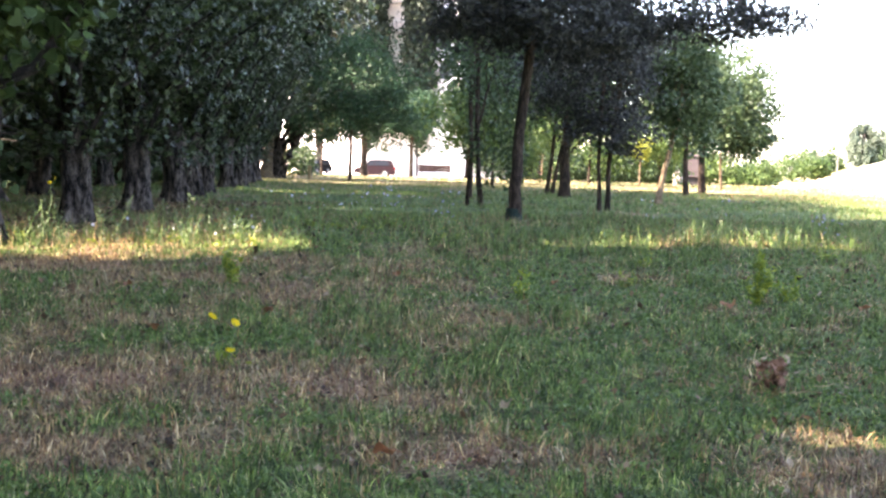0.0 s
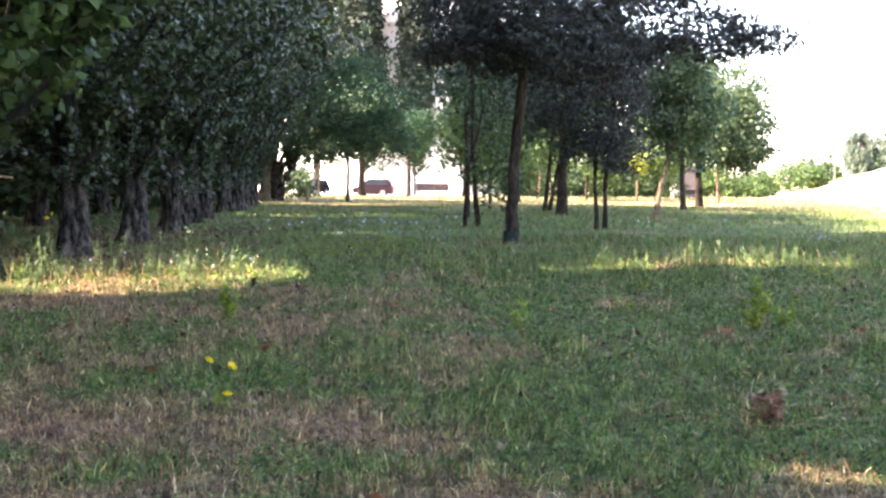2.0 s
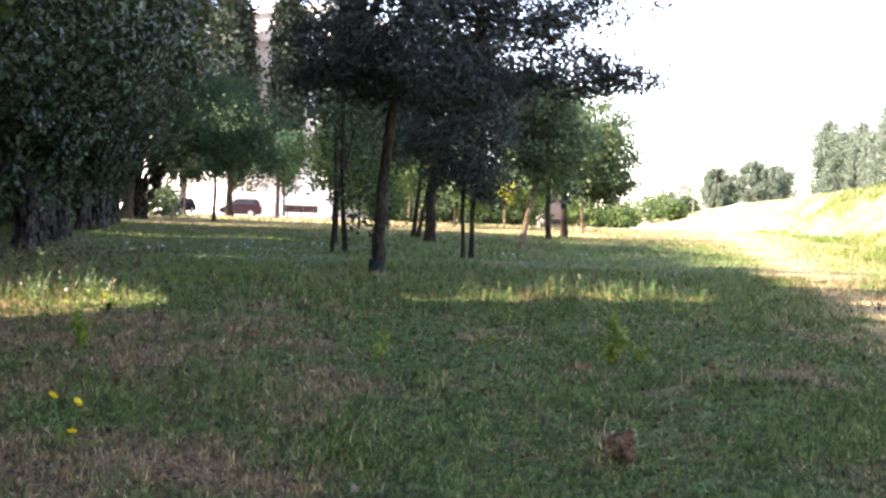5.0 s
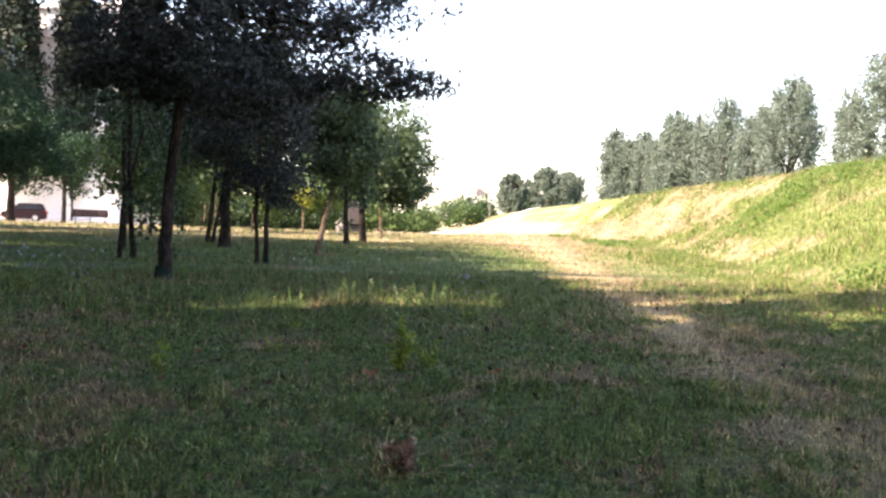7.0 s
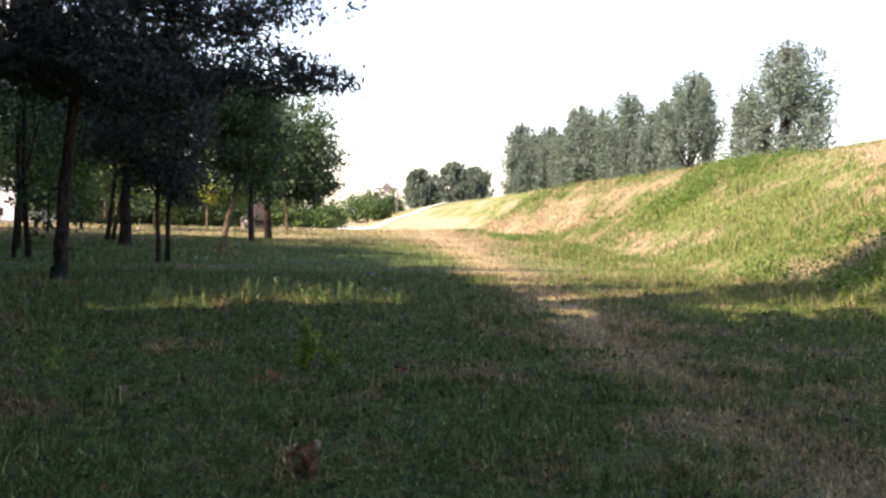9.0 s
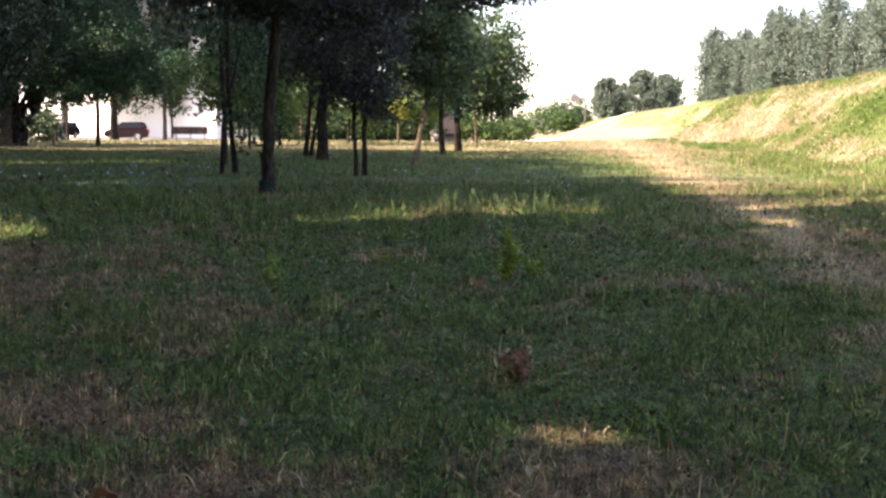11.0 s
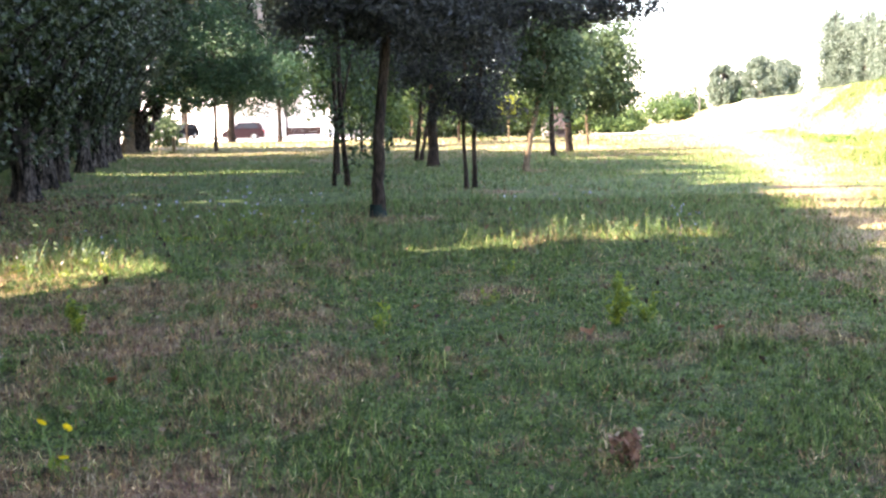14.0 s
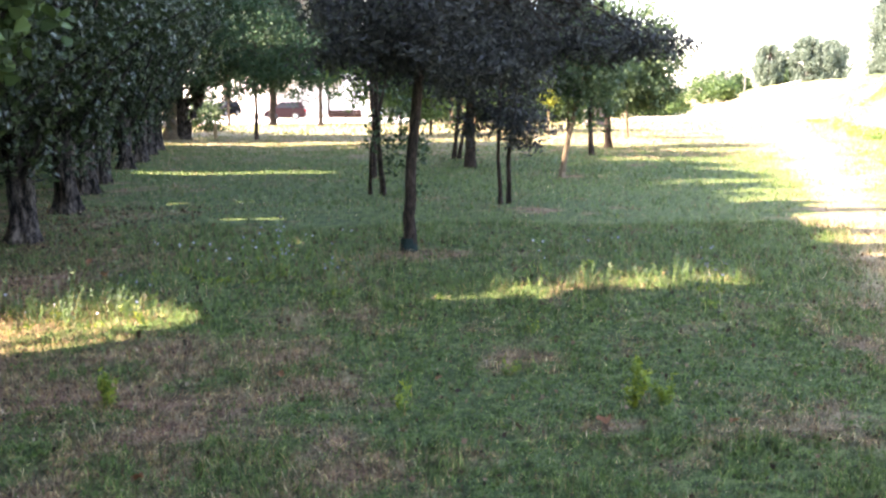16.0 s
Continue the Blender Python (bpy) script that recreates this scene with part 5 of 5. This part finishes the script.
part("sign_board", box_bm(-0.75, 0.45, -0.2, -0.13, 3.9, 4.8, 0.02), M_SIGN_BACK, gantry)
part("sign_board", box_bm(-0.5, 0.1, -0.2, -0.13, 4.82, 5.1, 0.02), M_SIGN_BACK, gantry)


# ---- apartment building behind the trees ----
def apartment(x, y, width, storeys):
    ob = thing("apartment_building", pose(x, y, gz(x, y), 0, 0, -30), "white plastered apartment building with pale pinkish balconies", "building")
    hgt = storeys * 3.0
    part("wall", box_bm(-width / 2, width / 2, 0, 11, -0.3, hgt), M_PLASTER, ob)
    part("roof", box_bm(-width / 2 - 0.5, width / 2 + 0.5, -0.5, 11.5, hgt, hgt + 0.45, 0.05), M_PLASTER, ob)
    for s in range(storeys):
        for k in range(int(width / 4) if s > 2 else 0):
            cx = -width / 2 + 2 + k * 4
            w = part("window", box_bm(cx - 0.75, cx + 0.75, -0.06, 0.04, s * 3 + 0.9, s * 3 + 2.4, 0.02), M_PLASTER, ob)
            part("pane", box_bm(cx - 0.62, cx + 0.62, -0.09, -0.062, s * 3 + 1.02, s * 3 + 2.28), M_WINDOW, w)
        if s > 3:
            for k in range(int(width / 8)):
                cx = -width / 2 + 4 + k * 8
                part("balcony", box_bm(cx - 1.6, cx + 1.6, -1.2, 0, s * 3 - 0.1, s * 3 + 0.85, 0.03), M_BALCONY, ob)
    return ob


apartment(-21.0, 120.0, 36, 7)


# ---- small plants and litter ----
def stalk_paths(rng, n, height, spread, r=0.004):
    out = []
    for _ in range(n):
        a, l = rng.uniform(0, 6.28), rng.uniform(0.3, 1.0) * spread
        hh = height * rng.uniform(0.6, 1.0)
        out.append(limb_path(rng, (rng.normal(0, 0.02), rng.normal(0, 0.02), -0.02), (math.cos(a) * l, math.sin(a) * l, hh), r, r * 0.45, 6, 0.08))
    return out


def weed(x, y, height, seed, label, leaves=90, leaf=0.05, spread=0.10, material=M_WEED_LEAF):
    rng = np.random.default_rng(seed)
    ob = thing("weed", pose(x, y, gz(x, y)), label, "weed", "weeds in the lawn")
    paths = stalk_paths(rng, 5, height, spread)
    wood("stem", ob, paths, M_GREEN_STALK, 5)
    pts = []
    for p, _ in paths:
        t = rng.uniform(0.1, 1.0, leaves // 5) * (len(p) - 1)
        pts.append(np.stack([np.interp(t, range(len(p)), p[:, i]) for i in range(3)], -1) + rng.normal(0, 0.014, (leaves // 5, 3)))
    p = np.concatenate(pts)
    part("leaves", leaf_mesh("leaves", rng, p, leaf * rng.uniform(0.6, 1.3, len(p)), material, LONG, -0.3), None, ob)
    return ob


weed(1.40, 6.38, 0.30, 501, "upright yellow-green weed with crowded leaves", 190, 0.05, 0.13)
weed(1.62, 6.42, 0.15, 502, "low bushy yellow-green weed", 70, 0.05, 0.12)
weed(-1.62, 6.5, 0.24, 503, "slender light green weed in dry grass", 140, 0.055, 0.08)
weed(0.10, 6.35, 0.20, 504, "thin light green weed with small leaves", 60, 0.045, 0.07)
weed(0.75, 7.15, 0.12, 505, "low yellow-green weed in short grass", 50, 0.04, 0.12)
weed(1.0, 8.1, 0.14, 506, "small yellow-green weed in short grass", 40, 0.04, 0.08)
weed(-3.15, 8.6, 0.45, 507, "tall thin green weed by the poplar trunk", 45, 0.045, 0.25, M_PALE_WEED)
weed(-2.6, 8.8, 0.40, 508, "tall branching green weed in the sunlit belt", 45, 0.045, 0.2, M_PALE_WEED)
for k, (wx, wy, wh, ws) in enumerate(((-3.75, 8.75, 0.42, 0.3), (-2.95, 8.75, 0.36, 0.3), (-2.2, 8.7, 0.28, 0.22), (-1.95, 9.3, 0.3, 0.25), (0.35, 9.7, 0.3, 0.28), (1.55, 9.75, 0.28, 0.25), (-0.6, 9.2, 0.22, 0.2), (2.2, 10.1, 0.26, 0.2))):
    weed(wx, wy, wh, 700 + k, "arching pale green weed in the unmown grass belt", 34, 0.04, ws, M_PALE_WEED)
wrng = np.random.default_rng(733)
for k in range(32):
    wx = wrng.uniform(0.0, 3.3) if k < 16 else wrng.uniform(-3.8, -1.4)
    wy = 9.25 + 0.26 * wx + wrng.normal(0, 0.2) if k < 16 else wrng.uniform(8.35, 9.0)
    weed(wx, wy, wrng.uniform(0.14, 0.26), 740 + k, "small pale weed with thin leaves in the grass belt", 30, 0.034, 0.12, M_PALE_WEED)
weed(-0.35, 10.0, 0.32, 509, "tall arching green weed near the oak", 40, 0.045, 0.25, M_PALE_WEED)


def petals(bm_list, centre, r, n, tilt, rng, rows=1):
    """A rayed flower head as kite petals round a centre."""
    v, f = [], []
    for k in range(rows):
        for i in range(n):
            a = 2 * math.pi * (i + 0.5 * k) / n
            rr = r * (1 - 0.3 * k)
            d, s = np.array([math.cos(a), math.sin(a), 0]), np.array([-math.sin(a), math.cos(a), 0])
            w = math.pi * rr / n * 0.95
            up = np.array([0, 0, tilt * rr])
            b = len(v)
            c = np.array([0, 0, 0.003 * k])
            v += [c, c + d * rr * 0.6 + s * w + up * 0.4, c + d * rr + up, c + d * rr * 0.6 - s * w + up * 0.4]
            f.append((b, b + 1, b + 2, b + 3))
    q = Euler((rng.normal(0.95, 0.2), rng.normal(0, 0.3), rng.uniform(0, 6.28))).to_matrix()
    v = np.array(v) @ np.array(q).T + np.array(centre)
    bm_list.append((v, np.array(f)))


def flower_plant(name, x, y, heads, r, n, mat, label, group, seed, rows=1):
    """heads: (dx, dy, height) of each flower over the plant's foot."""
    rng = np.random.default_rng(seed)
    ob = thing(name, pose(x, y, gz(x, y)), label, "flower", group)
    wood("stem", ob, [limb_path(rng, (0, 0, -0.02), h, 0.003, 0.0018, 6, 0.06) for h in heads], M_GREEN_STALK, 5)
    for h in heads:
        got = []
        petals(got, h, r, n, 0.45, rng, rows)
        part("flower_head", raw_mesh("flower_head", got[0][0], got[0][1], mat, False), None, ob)
    p = np.stack([rng.normal(0, 0.03, 14), rng.normal(0, 0.03, 14), rng.uniform(0.005, 0.06, 14)], -1)
    part("leaves", leaf_mesh("leaves", rng, p, rng.uniform(0.03, 0.06, 14), M_WEED_LEAF, LONG, 0.0), None, ob)
    return ob


flower_plant("hawkbit", -1.0, 4.05, [(0.03, 0.0, 0.16), (-0.055, 0.0, 0.18), (0.02, -0.02, 0.06)], 0.021, 16, M_PETAL_YELLOW, "wild plant with three bright yellow flower heads", "yellow flowers", 521, 3)
flower_plant("hawkbit", -4.02, 8.95, [(0.28, 0.0, 0.50), (0.22, 0.02, 0.46)], 0.02, 14, M_PETAL_YELLOW, "tall leaning stalk with small yellow flower heads", "yellow flowers", 522, 2)
crng = np.random.default_rng(88)
for i in range(30):
    px, py = (crng.normal(-1.1, 0.6), crng.normal(10.0, 0.6)) if i < 21 else (crng.uniform(0.0, 3.0), crng.normal(10.0, 0.5))
    flower_plant("chicory", px, py, [(crng.normal(0, 0.05), crng.normal(0, 0.04), crng.uniform(0.15, 0.36)) for _ in range(3)], 0.014, 11, M_PETAL_BLUE if i % 4 else M_PETAL_WHITE,
                 "wild chicory with pale blue flowers on thin stems" if i % 4 else "wild flower with whitish heads on thin stems", "meadow flowers", 540 + i)
for i in range(9):
    px, py = crng.uniform(-3.3, -1.7), crng.normal(8.5, 0.25)
    flower_plant("clover", px, py, [(0, 0, crng.uniform(0.10, 0.20))], 0.015, 12, M_PETAL_WHITE, "small white-headed wild flower in the sunlit belt", "meadow flowers", 570 + i, 2)

# dead thistle clump and its straws
trng = np.random.default_rng(61)
clump = thing("dead_thistle", pose(0.93, 3.9, gz(0.93, 3.9)), "withered brown thistle clump with curled leaves", "dead plant")
wood("stem", clump, stalk_paths(trng, 9, 0.13, 0.07, 0.003), M_TWIG, 5)
p = np.stack([trng.normal(0, 0.027, 80), trng.normal(0, 0.025, 80), trng.uniform(0.02, 0.115, 80)], -1)
part("curled_leaves", leaf_mesh("curled_leaves", trng, p, trng.uniform(0.02, 0.045, 80), M_TWIG, KITE, 0.2), None, clump)
p = np.stack([trng.normal(0.0, 0.045, 11), trng.normal(-0.01, 0.03, 11), trng.uniform(0.08, 0.15, 11)], -1)
part("bleached_leaves", leaf_mesh("bleached_leaves", trng, p, trng.uniform(0.025, 0.055, 11), M_PALE_DEAD_LEAF, LONG, 0.2), None, clump, "bleached pale leaves")
wood("straw", clump, [limb_path(trng, (0.05, -0.05, 0.02), (0.19, -0.03, 0.05), 0.002, 0.0015, 6, 0.12), limb_path(trng, (0.0, -0.06, 0.02), (0.13, -0.1, 0.03), 0.002, 0.0015, 6, 0.12)], M_STALK, 5)


def fallen_leaf(x, y, size, mat, label, seed):
    rng = np.random.default_rng(seed)
    n = 9
    bm = bmesh.new()
    ring = []
    for i in range(n * 2):
        a = math.pi * i / n
        r = size * 0.5 * (0.72 + 0.28 * math.cos(a)) * (1 + 0.12 * math.sin(5 * a + seed))
        ring.append(bm.verts.new((r * math.cos(a), r * 0.8 * math.sin(a), size * (0.18 * math.cos(2 * a + seed) + 0.1 * rng.random()))))
    c = bm.verts.new((0, 0, -size * 0.03))
    for i in range(len(ring)):
        bm.faces.new((ring[i], ring[(i + 1) % len(ring)], c))
    top = bmesh.ops.solidify(bm, geom=list(bm.faces), thickness=0.0012)
    ob = thing("fallen_leaf", pose(x, y, gz(x, y) + size * 0.2 + 0.03, rng.normal(0, 25), rng.normal(0, 25), rng.uniform(0, 360)), label, "leaf", "fallen leaves")
    part("blade", bm, mat, ob, smooth=True)
    st = limb_path(rng, (size * 0.45, 0, 0), (size * 0.85, size * 0.1, -0.004), 0.0014, 0.001, 4, 0.05)
    wood("stalk", ob, [st], mat, 5)
    return ob


LITTER = [(-0.29, 2.84, 0.07, 0), (-0.23, 2.78, 0.055, 1), (-0.35, 2.76, 0.05, 1), (1.20, 6.0, 0.11, 0), (0.09, 5.88, 0.07, 1), (0.02, 3.45, 0.06, 1), (-0.2, 3.3, 0.05, 1), (-1.1, 5.2, 0.08, 0),
          (0.85, 3.98, 0.05, 1), (-2.1, 6.1, 0.09, 0), (0.62, 7.3, 0.07, 1), (2.1, 5.35, 0.06, 1), (1.85, 5.9, 0.07, 0), (-0.95, 5.9, 0.06, 1), (-0.7, 7.0, 0.07, 0), (0.45, 4.6, 0.05, 1),
          (2.6, 7.1, 0.06, 1), (-1.45, 4.6, 0.06, 0), (-0.55, 4.35, 0.05, 1), (0.3, 6.9, 0.06, 0), (-3.1, 11.0, 0.12, 0), (-2.7, 10.2, 0.1, 0)]
for i, (px, py, s, k) in enumerate(LITTER):
    fallen_leaf(px, py, s * (0.7 if k else 1.0), M_PALE_DEAD_LEAF if k else M_DEAD_LEAF, "curled pale straw-coloured dead leaf in the grass" if k else "curled rust-brown dead leaf in the grass", 600 + i)


# ---- openings in the foliage where the sun comes through ----
def sun_gaps():
    """(x, y, radius) on the ground of each fleck of sun that the leaves let pass."""
    rng = np.random.default_rng(9)
    out = []
    for x in np.arange(-4.1, -1.72, 0.11):
        out.append((x, 8.33 + 0.12 * (x + 3.4) + rng.normal(0, 0.03), rng.uniform(0.54, 0.64) * min(1.0, 0.3 + (-1.72 - x) * 0.8)))
    for x0, x1, y0, r in ((-0.95, -0.65, 8.66, 0.02), (-0.2, 0.8, 9.02, 0.04), (1.0, 1.5, 9.35, 0.09), (1.75, 2.4, 9.58, 0.125), (2.8, 3.15, 9.93, 0.12)):
        for x in np.arange(x0, x1, 0.11):
            out.append((x, y0 + 0.26 * (x - x0) + rng.normal(0, 0.06), r * rng.uniform(0.3, 1.3)))
    for x in np.arange(-2.5, -1.6, 0.14):
        out.append((x, 14.75 + rng.normal(0, 0.05), rng.uniform(0.0, 0.1)))
    for x in np.arange(-6.0, -2.0, 0.2):
        out.append((x, 23.9 - 0.1 * (x + 4) + rng.normal(0, 0.1), rng.uniform(0.10, 0.28)))
    for x in np.arange(-9.0, -2.4, 0.25):
        out.append((x, 37.6 + rng.normal(0, 0.1), rng.uniform(0.2, 0.35)))
    for x0, x1, y0, tilt, r in ((4.7, 6.4, 10.2, 0.45, 0.16), (5.0, 6.3, 12.4, 0.1, 0.26), (5.2, 6.8, 13.6, 0.0, 0.3), (5.6, 8.0, 14.6, 0.05, 0.42), (6.4, 8.4, 17.4, 0.1, 0.45), (6.8, 9.0, 19.6, 0.05, 0.42), (5.9, 7.7, 8.8, 0.3, 0.12), (6.0, 6.8, 16.1, 0.1, 0.34), (5.7, 7.0, 18.5, 0.15, 0.2), (6.3, 8.2, 21.0, 0.0, 0.28), (6.5, 9.0, 23.9, 0.0, 0.35), (3.4, 4.6, 22.3, 0.0, 0.08), (5.9, 7.4, 14.6, 0.1, 0.22)):
        for x in np.arange(x0, x1, 0.13):
            out.append((x, y0 + tilt * (x - x0) + rng.normal(0, 0.04), r * rng.uniform(0.4, 1.2)))
    for _ in range(150):
        y = rng.uniform(8.2, 15.0)
        out.append((0.28 * y + rng.uniform(1.5, 4.4), y, rng.uniform(0.03, 0.085)))
    for x in np.arange(-10.0, -8.5, 0.3):
        out.append((x, 42.3 + 0.27 * (x + 9.3), 0.45))
    return out + [(0.76, 3.25, 0.05), (0.84, 3.25, 0.07), (0.92, 3.22, 0.085), (1.0, 3.21, 0.07), (1.07, 3.2, 0.05), (0.70, 2.72, 0.05)]


def open_foliage():
    bpy.context.view_layer.update()
    toward = np.array(sun_pos.normalized())
    gaps = sun_gaps()
    foot = np.array([(x, y, gz(x, y)) for x, y, r in gaps])
    wide = np.array([r for x, y, r in gaps])
    for ob in [o for o in scene.objects if o.type == "MESH" and o.name.split(".")[0] in ("crown", "foliage")]:
        at = ob.matrix_world.translation
        if at.y > 48 or at.y < -6 or at.x > 1.0:
            continue
        me = ob.data
        k = len(me.polygons[0].vertices)
        v = np.empty(len(me.vertices) * 3, np.float32)
        me.vertices.foreach_get("co", v)
        v = v.reshape(-1, k, 3)
        mw = np.array(ob.matrix_world)
        c = v.mean(1) @ mw[:3, :3].T + mw[:3, 3]
        drop = np.zeros(len(c), bool)
        half = np.linalg.norm(v - v.mean(1, keepdims=True), axis=2).max(1) * mw[0, :3].dot(mw[0, :3]) ** 0.5
        for p, r in zip(foot, wide):
            w = c - p
            t = w @ toward
            drop |= ((w * w).sum(1) - t * t < (r + (0.85 if r > 0.09 else 0.5) * half) ** 2) & (t > 0.25)
        if drop.any():
            keep = v[~drop]
            ob.data = raw_mesh(me.name, keep.reshape(-1, 3), np.arange(len(keep) * k).reshape(-1, k), me.materials[0], False)


open_foliage()
